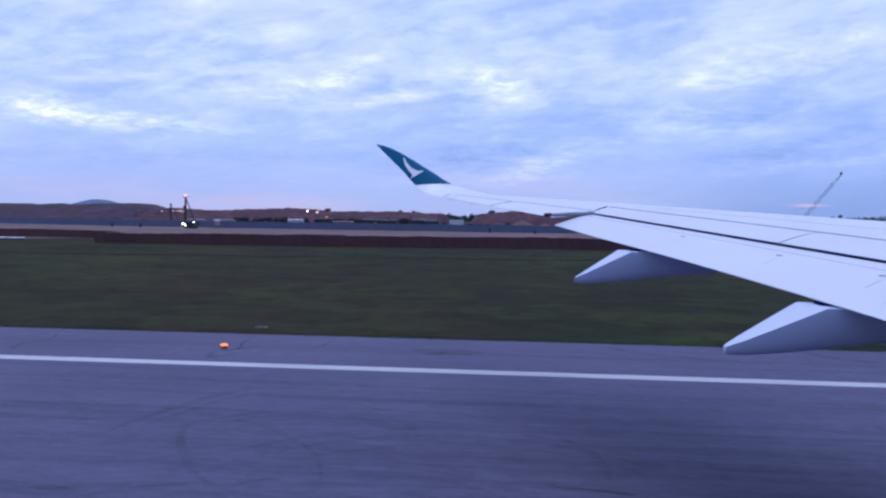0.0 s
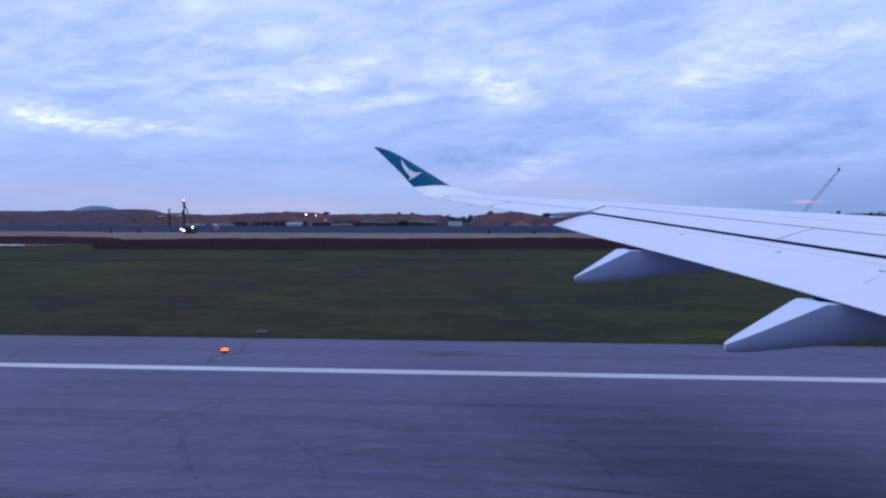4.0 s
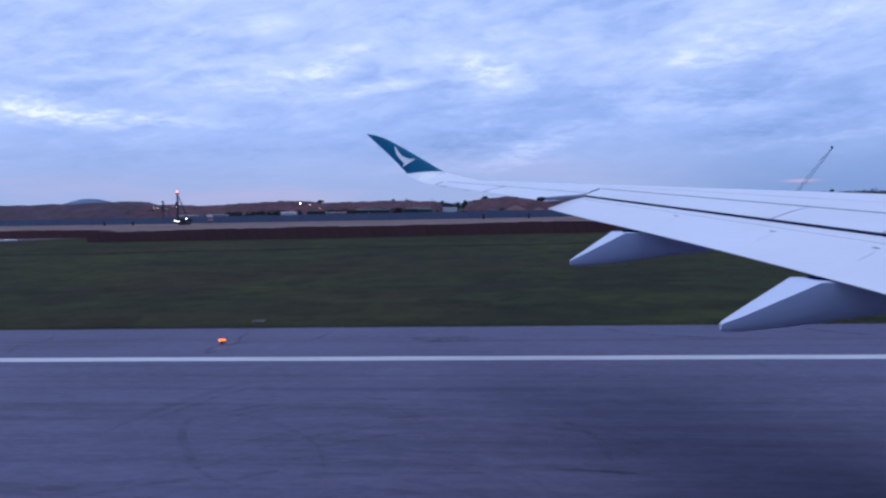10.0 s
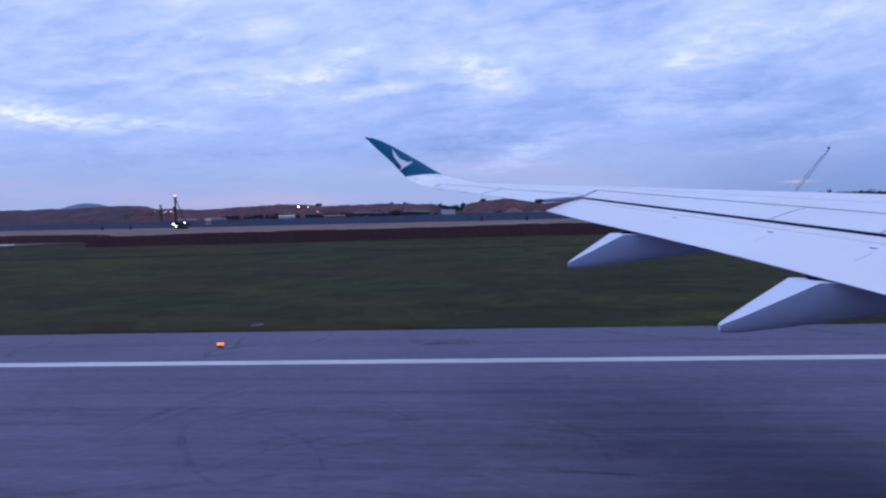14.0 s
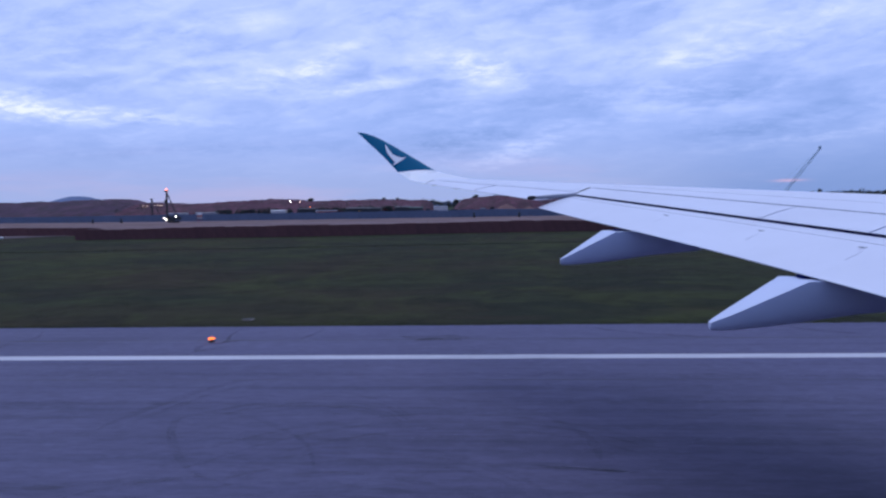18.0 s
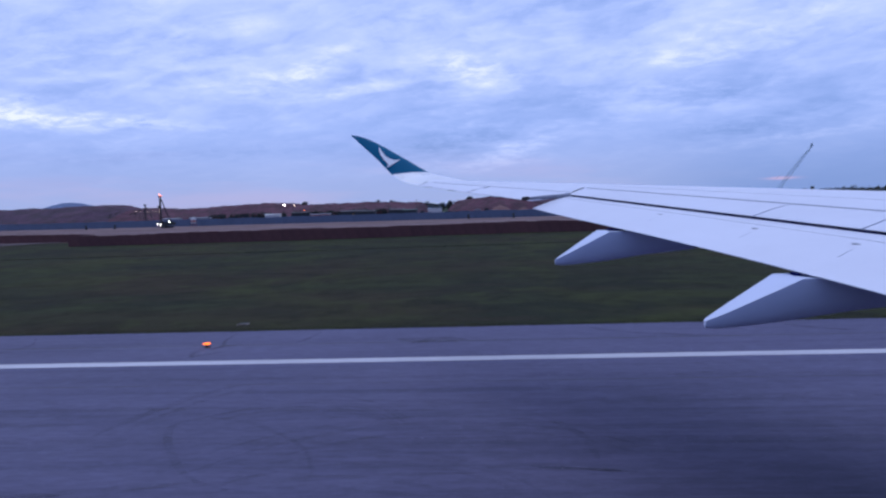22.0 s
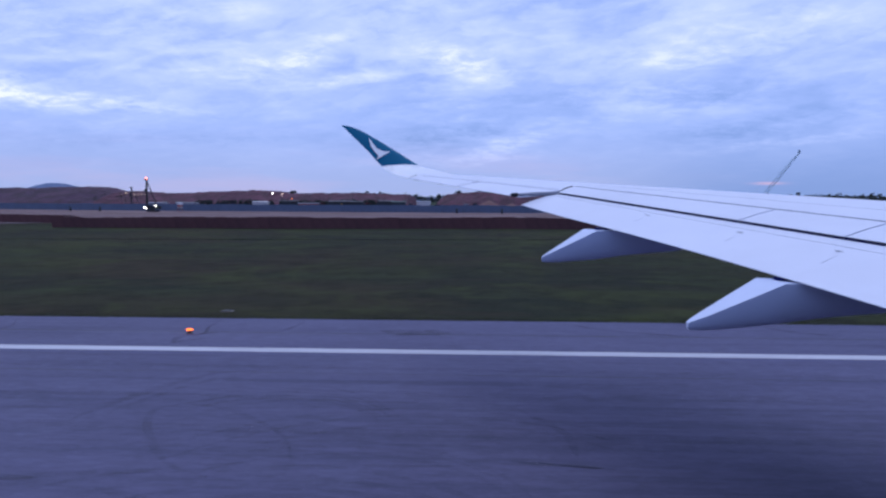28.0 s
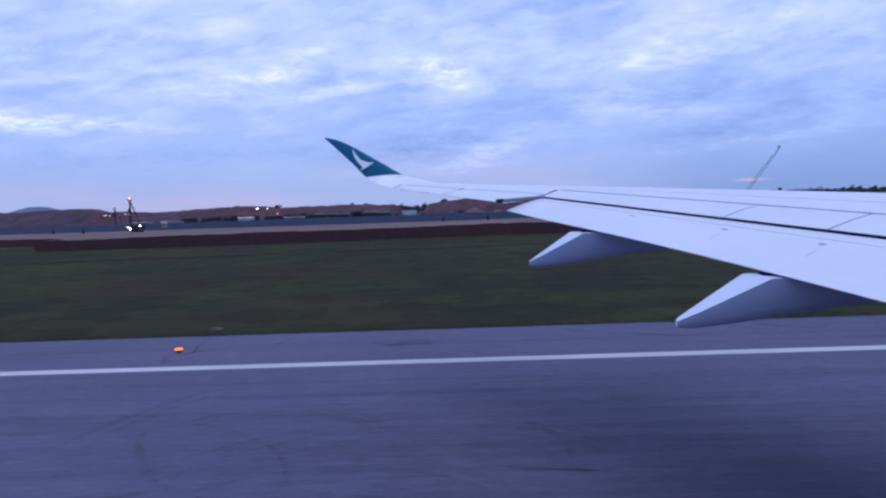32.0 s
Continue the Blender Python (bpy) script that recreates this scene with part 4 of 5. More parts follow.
def fence_run(name, pts, width, height, mat, label, post, wave=0.0):
    """Sheets on posts along a line of (x, y) points; every sheet and post is a piece of its own."""
    (x0, y0), (x1, y1) = pts[0], pts[-1]
    top = thing(name, (x0, y0, 0), label, "fence", kind="structure")
    sheets = []
    for s in range(3):
        vs, fs, k = [], [], 12
        h = height * (1 - 0.02 * s)
        for i in range(k + 1):
            x = (-width / 2 + width * i / k) * 1.04
            for z in (0, h + (0.02 * math.sin(i * 2.1 + s) if wave else 0)):
                for d in (0.02, -0.02):
                    vs.append((x, d + 0.035 * math.sin(i * math.pi), z))
        for i in range(k):
            a = 4 * i
            fs += [(a, a + 4, a + 6, a + 2), (a + 5, a + 1, a + 3, a + 7), (a + 2, a + 6, a + 7, a + 3)]
        sheets.append(mesh("sheet", vs, fs, mat))
    pole = block("post", (0.12, 0.14, height + 0.05), (0, 0.1, 0), STEEL, 0.0)
    for (ax, ay), (bx, by) in zip(pts, pts[1:]):
        run = math.hypot(bx - ax, by - ay)
        k = max(1, round(run / width))
        ang = math.degrees(math.atan2(by - ay, bx - ax))
        for i in range(k):
            f = (i + 0.5) / k
            x, y = ax + (bx - ax) * f, ay + (by - ay) * f
            z = ground_z(x, y) - 0.06 + wave * noise.noise(Vector((x * 0.045, y * 0.03, 3.0)))
            o = part("sheet", sheets[random.randrange(3)], top)
            o.matrix_basis = pose(x - x0, y - y0, z, 0, random.uniform(-0.5, 0.5), ang + random.uniform(-1.5, 1.5))
            if post and i % post == 0:
                f = i / k
                o = part("post", pole, top)
                o.matrix_basis = pose(ax + (bx - ax) * f - x0, ay + (by - ay) * f - y0, z, 0, 0, ang)
    return top


fence_run("site_fence", [(-85, 154.5), (-28, 153.5), (-4, 158), (139, 163)], 2.4, 2.65, RUST, "rust-brown profiled sheet fence along the grass", 2, 0.35)
fence_run("site_fence", [(-213, 196), (-136, 189), (-100, 184), (-88, 170), (-85, 155)], 2.4, 2.3, RUST, "rust-brown sheet fence set back behind a paved pad", 2, 0.35)
fence_run("site_hoarding", [(-420, 470), (-330, 440), (-190, 392), (-90, 374), (4, 361), (190, 345)], 3.6, 3.9, BLUE, "long blue-grey corrugated hoarding round the building site", 0, 0.25)

# paved pad with white sand bags in front of the set-back fence
vs = [(-150, 166), (-120, 161.5), (-112, 165), (-107.5, 173), (-104, 181.5), (-106, 184), (-150, 184)]
vs = [(x, y, ground_z(x, y) + 0.12) for x, y in vs]
tagged(new("pad", mesh("pad", vs, [(0, 1, 6), (1, 2, 6), (2, 3, 5, 6), (3, 4, 5)], PADPAVE)), "grey paved pad beside the fence", "pavement", kind="structure")


def sand_bag(x, y, w):
    bm = bmesh.new()
    bmesh.ops.create_cube(bm, size=1.0)
    bmesh.ops.subdivide_edges(bm, edges=bm.edges[:], cuts=2, use_grid_fill=True)
    for v in bm.verts:
        r = v.co.normalized()
        v.co = Vector((r.x * w * 0.6, r.y * 0.5, max(-0.25, r.z * 0.34 + 0.04 * noise.noise(r * 3 + Vector((x, 0, 0))))))
    top = tagged(new("sand_bag", from_bm("sand_bag", bm, WALL, True)), "white filled sand bag lying on the pad", "sand bag", "sand bags on the pad")
    top.matrix_world = pose(x, y, ground_z(x, y) + 0.36, 0, 0, random.uniform(-12, 12))


for i in range(8):
    sand_bag(-125 + 1.7 * i + random.uniform(-0.4, 0.4) + (2.5 if i > 3 else 0), 165.5 - 0.2 * i, random.uniform(1.2, 2.2))


# ---------------------------------------------------------------- earthworks
def bank(name, x0, x1, y0, y1, crest, mat, label, nx=170, ny=26):
    """A long heap of earth with gullies and a terrace; crest(x) is its height."""
    vs, fs = [], []
    for j in range(ny + 1):
        v = j / ny
        for i in range(nx + 1):
            u = i / nx
            x, y = x0 + (x1 - x0) * u, y0 + (y1 - y0) * v
            rise = min(1.0, v / 0.42) ** 0.8 if v < 0.5 else min(1.0, (1 - v) / 0.3)
            ends = min(1.0, u / 0.07, (1 - u) / 0.07)
            h = crest(x) * max(0, rise) * (ends ** 0.6 if ends > 0 else 0)
            p = Vector((x * 0.03, y * 0.03, 0.0))
            h += h * 0.07 * noise.noise(p * 1.3) + 0.8 * noise.noise(p * 5) * min(1, h / 2) + 0.55 * noise.noise(p * 14) * min(1, h / 2)
            vs.append((x, y + 6 * noise.noise(Vector((x * 0.02, v * 2, 7.0))), SITE_Z - 0.3 + max(0.0, h)))
    n = nx + 1
    fs = [(j * n + i, j * n + i + 1, (j + 1) * n + i + 1, (j + 1) * n + i) for j in range(ny) for i in range(nx)]
    return tagged(new(name, mesh(name, vs, fs, mat, True)), label, "earth bank", kind="structure")


bank("earth_bank", -766, -268, 500, 640, lambda x: 16.5 + 1.2 * math.sin(x * 0.02), SCRUB, "long overgrown brown earth bank")
bank("earth_bank", -291, -101, 510, 620, lambda x: 12.4 + 0.8 * math.sin(x * 0.06) + (1.2 if -171 < x < -146 else 0), LATERITE, "bare red laterite spoil heap")
bank("earth_bank", -136, -36, 520, 640, lambda x: 11.5 + 0.8 * math.sin(x * 0.05), LATERITE, "bare red laterite spoil heap")
bank("earth_bank", -20, 104, 490, 580, lambda x: 11.0 + 2.0 * math.sin(x * 0.045 + 0.5), LATERITE, "red earth heap with dark scrub")
bank("earth_bank", 60, 190, 520, 640, lambda x: 8.5 + 2.0 * math.sin(x * 0.03), LATERITE, "bare red laterite spoil heap")

vs, fs = [], []
for i in range(61):
    u = i / 60
    x = -3140 + 1250 * u
    h = 72 * math.exp(-((u - 0.40) / 0.21) ** 2) + 38 * math.exp(-((u - 0.52) / 0.34) ** 2) + 3 * noise.noise(Vector((u * 30, 0, 0)))
    vs += [(x, 4150, -2), (x, 4250, max(0, h) - 1), (x, 4420, -2)]
fs = [(3 * i + a, 3 * i + 3 + a, 3 * i + 4 + a, 3 * i + 1 + a) for i in range(60) for a in (0, 1)]
tagged(new("hill", mesh("hill", vs, fs, HILL, True)), "distant wooded hill on the horizon, painted blue for haze", "hill", kind="structure")
vs, fs = [], []
for i in range(121):
    x = -4200 + 8400 * i / 120
    h = 22 + 14 * noise.noise(Vector((x * 0.0016, 2, 0))) + 4 * noise.noise(Vector((x * 0.012, 5, 0)))
    vs += [(x, 4450, -2), (x, 4500, h), (x, 4600, -2)]
fs = [(3 * i + a, 3 * i + 3 + a, 3 * i + 4 + a, 3 * i + 1 + a) for i in range(120) for a in (0, 1)]
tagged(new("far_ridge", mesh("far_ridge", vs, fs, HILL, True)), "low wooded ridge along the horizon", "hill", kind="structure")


# ---------------------------------------------------------------- sheds, cabins, machines
def shed(x, y, w, d, h, wall, roof, label, pitch=0.25, doors=2, name="site_shed"):
    top = thing(name, (x, y, SITE_Z), label, "shed", "sheds on the building site")
    part("wall", block("wall", (w, d, h), (0, 0, 0), wall, 0.04), top)
    r = pitch * d / 2
    vs = [(-w / 2 - .3, -d / 2 - .3, h), (w / 2 + .3, -d / 2 - .3, h), (w / 2 + .3, 0, h + r), (-w / 2 - .3, 0, h + r), (-w / 2 - .3, d / 2 + .3, h), (w / 2 + .3, d / 2 + .3, h)]
    vs += [(a, b, c + 0.12) for a, b, c in vs]
    fs = [(6, 7, 8, 9), (9, 8, 11, 10), (0, 1, 7, 6), (1, 2, 8, 7), (2, 5, 11, 8), (5, 4, 10, 11), (4, 3, 9, 10), (3, 0, 6, 9), (3, 2, 1, 0), (4, 5, 2, 3)]
    part("roof", mesh("roof", vs, fs, roof), top)
    for i in range(doors):
        px = -w / 2 + w * (i + 0.5) / doors
        part("door", block("door", (min(1.6, w / doors * 0.6), 0.08, min(2.2, h * 0.75)), (px, -d / 2 - 0.02, 0), GREYW if wall is not GREYW else DARKW, 0.01), top)
    return top


shed(-128.1, 448, 9.5, 5, 4.8, WALL, WALL, "low white site cabin with a shallow roof", 0.15, 3)
shed(-76.5, 455, 16, 7, 5.2, DARKW, STEEL, "dark open-sided store with a grey roof", 0.2, 4)
shed(-64.5, 446, 8, 6, 5.0, DARKW, DARKW, "dark sheeted workshop with a low roof", 0.2, 2)
shed(-48.5, 462, 10, 8, 5.4, DARKW, STEEL, "tall grey sheet-metal shed", 0.2, 2)
shed(-21.5, 440, 8.5, 4, 5.4, WALL, GREYW, "white site hut under the earth heap", 0.15, 2)
shed(-192.5, 440, 12, 5, 4.2, GREYW, GREYW, "grey steel container store", 0.1, 2)
shed(-178.5, 452, 14, 5, 4.2, GREYW, GREYW, "pale boxy site cabin", 0.1, 3)
shed(-110.5, 452, 12, 5, 5.4, DARKW, DARKW, "dark sheet-clad site shed", 0.2, 2)
shed(-38.5, 452, 9, 5, 5.0, DARKW, GREENW, "dark shed with a green roof", 0.2, 2)


def gallery(x, y):
    """A low red and white building with a row of columns."""
    top = thing("site_office", (x, y, SITE_Z), "red and white site office with a columned front", "building")
    part("wall", block("wall", (11.5, 5, 4.0), (0, 0, 0), REDW, 0.04), top)
    part("roof", block("roof", (12.5, 7, 0.5), (0, -0.7, 4.0), WALL, 0.08), top)
    part("band", block("band", (12.2, 0.3, 0.9), (0, -3.2, 3.0), REDW, 0.04), top)
    for i in range(6):
        part("column", block("column", (0.7, 0.5, 3.4), (-5.3 + 2.12 * i, -3.3, 0), WALL, 0.05), top)


gallery(-96, 446)


def stack(x, y, w, h, mat):
    """A low pile of stacked formwork or pipes on bearers."""
    top = thing("material_stack", (x, y, SITE_Z), "dark stack of building material on bearers", "building material", "stacks on the site")
    for s in (-0.35, 0.35):
        part("bearer", block("bearer", (0.3, 2.6, 0.3), (s * w, 0, 0), STEEL, 0.02), top)
    layers = max(2, int(h / 0.9))
    for i in range(layers):
        k = random.uniform(0.75, 1.0)
        part("layer", block("layer", (w * k, 2.4, h / layers * 0.92), (random.uniform(-0.05, 0.05) * w, 0, 0.3 + i * h / layers), mat, 0.06), top)


for i in range(34):
    stack((-156 + 4.2 * i if i < 24 else -51 + 7 * (i - 24)) + random.uniform(-2, 2), random.uniform(458, 480), random.uniform(2.5, 6.0), random.uniform(3.4, 6.2) if i < 24 else random.uniform(3.0, 4.2),
          (DARKW, STEEL, RUST, DARKW, GREYW, STEEL, DARKW)[i % 7])


def water_tank(x, y):
    top = thing("tank_stand", (x, y, SITE_Z), "red and white tank on a short stand", "tank")
    for sx in (-0.9, 0.9):
        for sy in (-0.9, 0.9):
            part("leg", rod("leg", (sx, sy, 0), (sx, sy, 1.8), 0.09, REDW), top)
    part("tank", lathe("tank", [(1.2, 1.8), (1.35, 1.9), (1.35, 4.4), (1.2, 4.7), (0.3, 5.0)], WALL, 20), top)
    part("band", lathe("band", [(1.37, 2.7), (1.38, 2.75), (1.38, 3.4), (1.37, 3.45)], REDW, 20), top)


water_tank(-143.0, 358)


def piling_rig(x, y, h=16.5, red=True, turn=0.0, works=True):
    top = thing("piling_rig", (x, y, SITE_Z, 0, 0, turn), "dark piling rig with a tall mast and a red top light", "piling rig", "piling rigs")
    for s in (-1.5, 1.5):
        track = part("track", block("track", (5.2, 0.9, 1.0), (0.5, s, 0), STEEL, 0.25), top)
        for i in range(5):
            o = lathe("roller", [(0.05, -0.47), (0.3, -0.47), (0.3, 0.47), (0.05, 0.47)], SEAL, 12)
            o.transform(pose(-1.3 + 0.9 * i, s, 0.5, 90, 0, 0))
            part("roller", o, track)
    part("turntable", lathe("turntable", [(1.1, 1.0), (1.2, 1.05), (1.2, 1.35), (1.0, 1.4)], STEEL, 20), top)
    body = part("house", block("house", (5.0, 2.8, 1.9), (1.2, 0, 1.4), DARKW, 0.12), top)
    part("cab", block("cab", (1.6, 1.2, 2.0), (-1.4, -1.2, 1.5), STEEL, 0.15), body)
    part("counterweight", block("counterweight", (1.0, 2.8, 1.5), (3.9, 0, 1.5), DARKW, 0.15), body)
    mast = part("mast", block("mast", (0.75, 0.75, h - 1.0), (-2.6, 0, 0.6), STEEL, 0.06, 0.85), top)
    for i in range(int(h // 1.3) - 1):
        z = 1.2 + 1.3 * i
        part("lattice_bar", rod("lattice_bar", (-3.1, -0.42, z), (-2.1, -0.42, z + 1.0), 0.06, STEEL, 6), mast)
    part("drive_head", block("drive_head", (1.2, 1.1, 1.5), (-3.2, 0, h * 0.62), DARKW, 0.12), mast)
    part("mast_head", block("mast_head", (1.8, 1.0, 0.7), (-2.7, 0, h - 0.5), STEEL, 0.1), mast)
    for s in (-0.7, 0.7):
        part("back_stay", rod("back_stay", (2.6, s, 2.6), (-2.3, s * 0.4, h * 0.93), 0.13, STEEL, 8), top)
    part("cable", rod("cable", (-3.3, 0, 1.0), (-3.3, 0, h - 0.2), 0.04, SEAL, 6), mast)
    if red:
        part("top_light", lathe("top_light", [(0.1, 0), (0.42, 0.1), (0.45, 0.5), (0.2, 0.75), (0.05, 0.8)], REDLAMP, 12, (-2.7, 0, h + 0.2)), mast)
    if works:
        for p in ((-3.6, -1.7, 2.3), (-2.2, -1.9, 1.5), (2.6, -1.7, 3.0)):
            part("work_lamp", lathe("work_lamp", [(0.1, 0), (0.27, 0.08), (0.28, 0.3), (0.1, 0.4)], FLOOD, 12, p), body)
    return top


piling_rig(-153.5, 349)
piling_rig(-214.5, 455, 14.2, False, 20, False)


def lamp_post(x, y, h, mat, z=SITE_Z, size=0.3):
    top = thing("site_lamp", (x, y, z), "slim steel lamp post with a bright head", "street lamp", "lamps on the site")
    part("pole", rod("pole", (0, 0, 0), (0, 0, h), 0.12, STEEL, 8, 0.07), top)
    part("arm", rod("arm", (0, 0, h), (0.9, -0.4, h + 0.2), 0.06, STEEL, 6), top)
    part("lamp_head", lathe("lamp_head", [(0.1, 0.0), (size, 0.05), (size, 0.28), (0.1, 0.4)], mat, 10, (0.9, -0.4, h + 0.05)), top)


for i in range(7):
    lamp_post(-247.6 + 2.9 * i, 500, 9.8 + 0.12 * (i % 2), WARM, SITE_Z, 0.19)
lamp_post(-121.5, 449, 10.4, FLOOD, SITE_Z, 0.5)
lamp_post(-115.1, 449, 9.8, WARM, SITE_Z, 0.45)
lamp_post(-108.5, 449, 6.8, AMBER, SITE_Z, 0.5)


def excavator(x, y, turn, arm=1.0):
    top = thing("excavator", (x, y, SITE_Z, 0, 0, turn), "small yellow tracked excavator with a bent arm", "excavator")
    for s in (-1.0, 1.0):
        part("track", block("track", (3.4, 0.6, 0.8), (0, s, 0), STEEL, 0.2), top)
    part("house", block("house", (2.6, 2.2, 1.2), (0.3, 0, 0.9), YELLOW, 0.15), top)
    part("cab", block("cab", (1.2, 1.0, 1.6), (-0.6, -0.5, 1.1), DARKW, 0.12), top)
    part("boom", rod("boom", (-0.9, 0.4, 1.4), (-3.2, 0.4, 3.9 * arm), 0.22, YELLOW, 6), top)
    part("stick", rod("stick", (-3.2, 0.4, 3.9 * arm), (-4.9, 0.4, 1.8), 0.16, YELLOW, 6), top)
    part("bucket", block("bucket", (0.9, 1.0, 0.9), (-5.0, 0.4, 0.9), STEEL, 0.15, 0.7), top)


excavator(-68.5, 430, 20)
excavator(-146.5, 436, 160)

def crane(x, y, tx, tz):
    """A lattice-boom crawler crane; its boom leans towards tx."""
    top = thing("crawler_crane", (x, y, SITE_Z), "pale green lattice-boom crawler crane beyond the fence", "crane")
    for s in (-2.2, 2.2):
        part("track", block("track", (7.0, 1.1, 1.3), (0, s, 0), STEEL, 0.3), top)
    house = part("house", block("house", (6.5, 3.2, 2.2), (-1.0, 0, 1.6), GREENW, 0.15), top)
    part("cab", block("cab", (1.8, 1.3, 2.0), (2.8, -1.3, 1.7), WALL, 0.15), house)
    part("counterweight", block("counterweight", (1.4, 3.6, 1.8), (-4.6, 0, 1.6), DARKW, 0.15), house)
    foot, tip = Vector((2.2, 0, 2.4)), Vector((tx - x, 0, tz - SITE_Z))
    along = (tip - foot).normalized()
    across = along.cross(Vector((0, 1, 0))).normalized()
    boom = part("boom", rod("boom", foot, foot + along * 0.6, 0.3, CRANE, 8), top)
    steps = 18
    for k, (a, b) in enumerate(((-1, -1), (-1, 1), (1, 1), (1, -1))):
        wide = [0.35, 0.35]
        for i in range(2):
            p, q = foot.lerp(tip, 0.5 * i), foot.lerp(tip, 0.5 * i + 0.5)
            r0, r1 = (0.25, 0.75) if i == 0 else (0.75, 0.25)
            part("chord", rod("chord", p + across * a * r0 + Vector((0, b * r0, 0)), q + across * a * r1 + Vector((0, b * r1, 0)), 0.075, CRANE, 6), boom)
    for i in range(steps):
        f, g = i / steps, (i + 1) / steps
        w = lambda t: 0.25 + 0.5 * (1 - abs(2 * t - 1))
        s = 1 if i % 2 else -1
        for side in (-1, 1):
            part("lacing", rod("lacing", foot.lerp(tip, f) + across * s * w(f) + Vector((0, side * w(f), 0)), foot.lerp(tip, g) - across * s * w(g) + Vector((0, side * w(g), 0)), 0.06, CRANE, 5), boom)
    part("boom_head", block("boom_head", (1.0, 0.9, 1.4), tuple(tip), CRANE, 0.12), boom)
    part("pendant", rod("pendant", (-3.5, 0, 5.5), tip, 0.025, CRANE, 5), top)
    part("gantry", rod("gantry", (-2.0, 0, 3.6), (-3.5, 0, 5.6), 0.15, CRANE, 6), top)


CRANE = plain("crane_pale_green", (0.30, 0.44, 0.50), 0.5)
crane(151, 366, 176, 30)

# small barrels on the earth in front of the hoarding
for x, y in ((2.0, 345), (24.0, 340), (-210, 372), (-188, 362)):
    top = thing("barrel", (x, y, SITE_Z), "dark barrel standing on bare earth", "barrel")
    part("shell", lathe("shell", [(0.5, 0), (0.56, 0.05), (0.56, 1.2), (0.6, 1.25), (0.56, 1.3), (0.56, 2.2), (0.5, 2.3)], DARKW, 16), top)
    part("lid", lathe("lid", [(0.52, 2.3), (0.5, 2.36), (0.1, 2.4)], STEEL, 16), top)


# ---------------------------------------------------------------- trees
def leaf_clumps(centres, size, count, spread):
    """Many small leaf facets round the given centres."""
    vs, fs = [], []
    for c, r in centres:
        for _ in range(count):
            d = Vector((random.gauss(0, 1), random.gauss(0, 1), random.gauss(0, 0.8))).normalized() * r * random.random() ** 0.4
            p = Vector(c) + Vector((d.x, d.y, d.z * spread))
            a = Vector((random.uniform(-1, 1), random.uniform(-1, 1), random.uniform(-1, 1))).normalized() * size * random.uniform(0.6, 1.4)
            b = a.orthogonal().normalized() * size * random.uniform(0.5, 1.1)
            k = len(vs)
            vs += [p - a, p + b, p + a, p - b]
            fs.append((k, k + 1, k + 2, k + 3))
    return vs, fs


def tree(x, y, h, z=SITE_Z, count=170):
    top = thing("tree", (x, y, z), "dark broad-crowned tree against the dusk sky", "tree", "trees behind the site")
    part("trunk", rod("trunk", (0, 0, -0.3), (0.2, 0, h * 0.6), h * 0.03, BARK, 8, h * 0.012), top)
    cs = []
    for i in range(9):
        a, r = i * 2.4, h * random.uniform(0.05, 0.24)
        c = (r * math.cos(a), r * math.sin(a), h * random.uniform(0.5, 0.9))
        cs.append((c, h * random.uniform(0.10, 0.17)))
        part("limb", rod("limb", (0.1, 0, h * random.uniform(0.3, 0.5)), c, h * 0.010, BARK, 5, h * 0.004), top)
    vs, fs = leaf_clumps(cs, h * 0.020, count, 0.8)
    part("crown", mesh("crown", vs, fs, LEAF), top)


for x, y, h in ((-42, 604, 12), (-35, 606, 10), (-28, 610, 10.5), (-21, 606, 11), (-15, 612, 10), (-4, 600, 15), (-9, 612, 12), (-184, 640, 15), (-158, 640, 16), (-101, 650, 14), (-90, 650, 15), (-76, 650, 15), (14, 600, 15)):
    tree(x, y, h)


# thin poles and one more lamp between the sheds
for x, h in ((-101, 9.0), (-88, 10.5), (-72, 9.5), (-50, 8.5), (-36, 12.0)):
    top = thing("pole", (x, 470, SITE_Z), "thin dark steel pole on the building site", "pole", "poles on the site")
    part("shaft", rod("shaft", (0, 0, 0), (0, 0, h), 0.14, STEEL, 8, 0.08), top)
    part("cross_arm", rod("cross_arm", (-0.8, 0, h - 0.5), (0.8, 0, h - 0.5), 0.07, STEEL, 6), top)

cs = []
for i in range(260):
    x = 330 + 4 * i + random.uniform(-4, 4)
    y = 1300 + random.uniform(-40, 60)
    h = random.uniform(17, 23) * (1.0 if random.random() < 0.7 else 0.8)
    for k in range(5):
        cs.append(((x + random.gauss(0, 2.2), y, SITE_Z + h * random.uniform(0.3, 0.92)), h * random.uniform(0.10, 0.2)))
for i in range(420):
    x = 330 + 2.5 * i
    h = 20.5 + 3.0 * noise.noise(Vector((x * 0.02, 1, 0))) + random.uniform(-2, 2)
    for k in (0.15, 0.35, 0.55, 0.7):
        cs.append(((x, 1290 + random.uniform(-10, 10), SITE_Z + h * k), h * 0.16))
vs, fs = leaf_clumps(cs, 1.2, 22, 0.8)
tagged(new("far_woods", mesh("far_woods", vs, fs, LEAF)), "dark line of far trees on the horizon", "woods", kind="stuff")
cs = []
for i in range(260):
    x = -900 + 7 * i + random.uniform(-4, 4)
    h = random.uniform(9, 15)
    for k in range(4):
        cs.append(((x + random.gauss(0, 2.2), 900 + random.uniform(-30, 30), SITE_Z + h * random.uniform(0.3, 0.92)), h * random.uniform(0.12, 0.22)))
vs, fs = leaf_clumps(cs, 1.0, 16, 0.8)
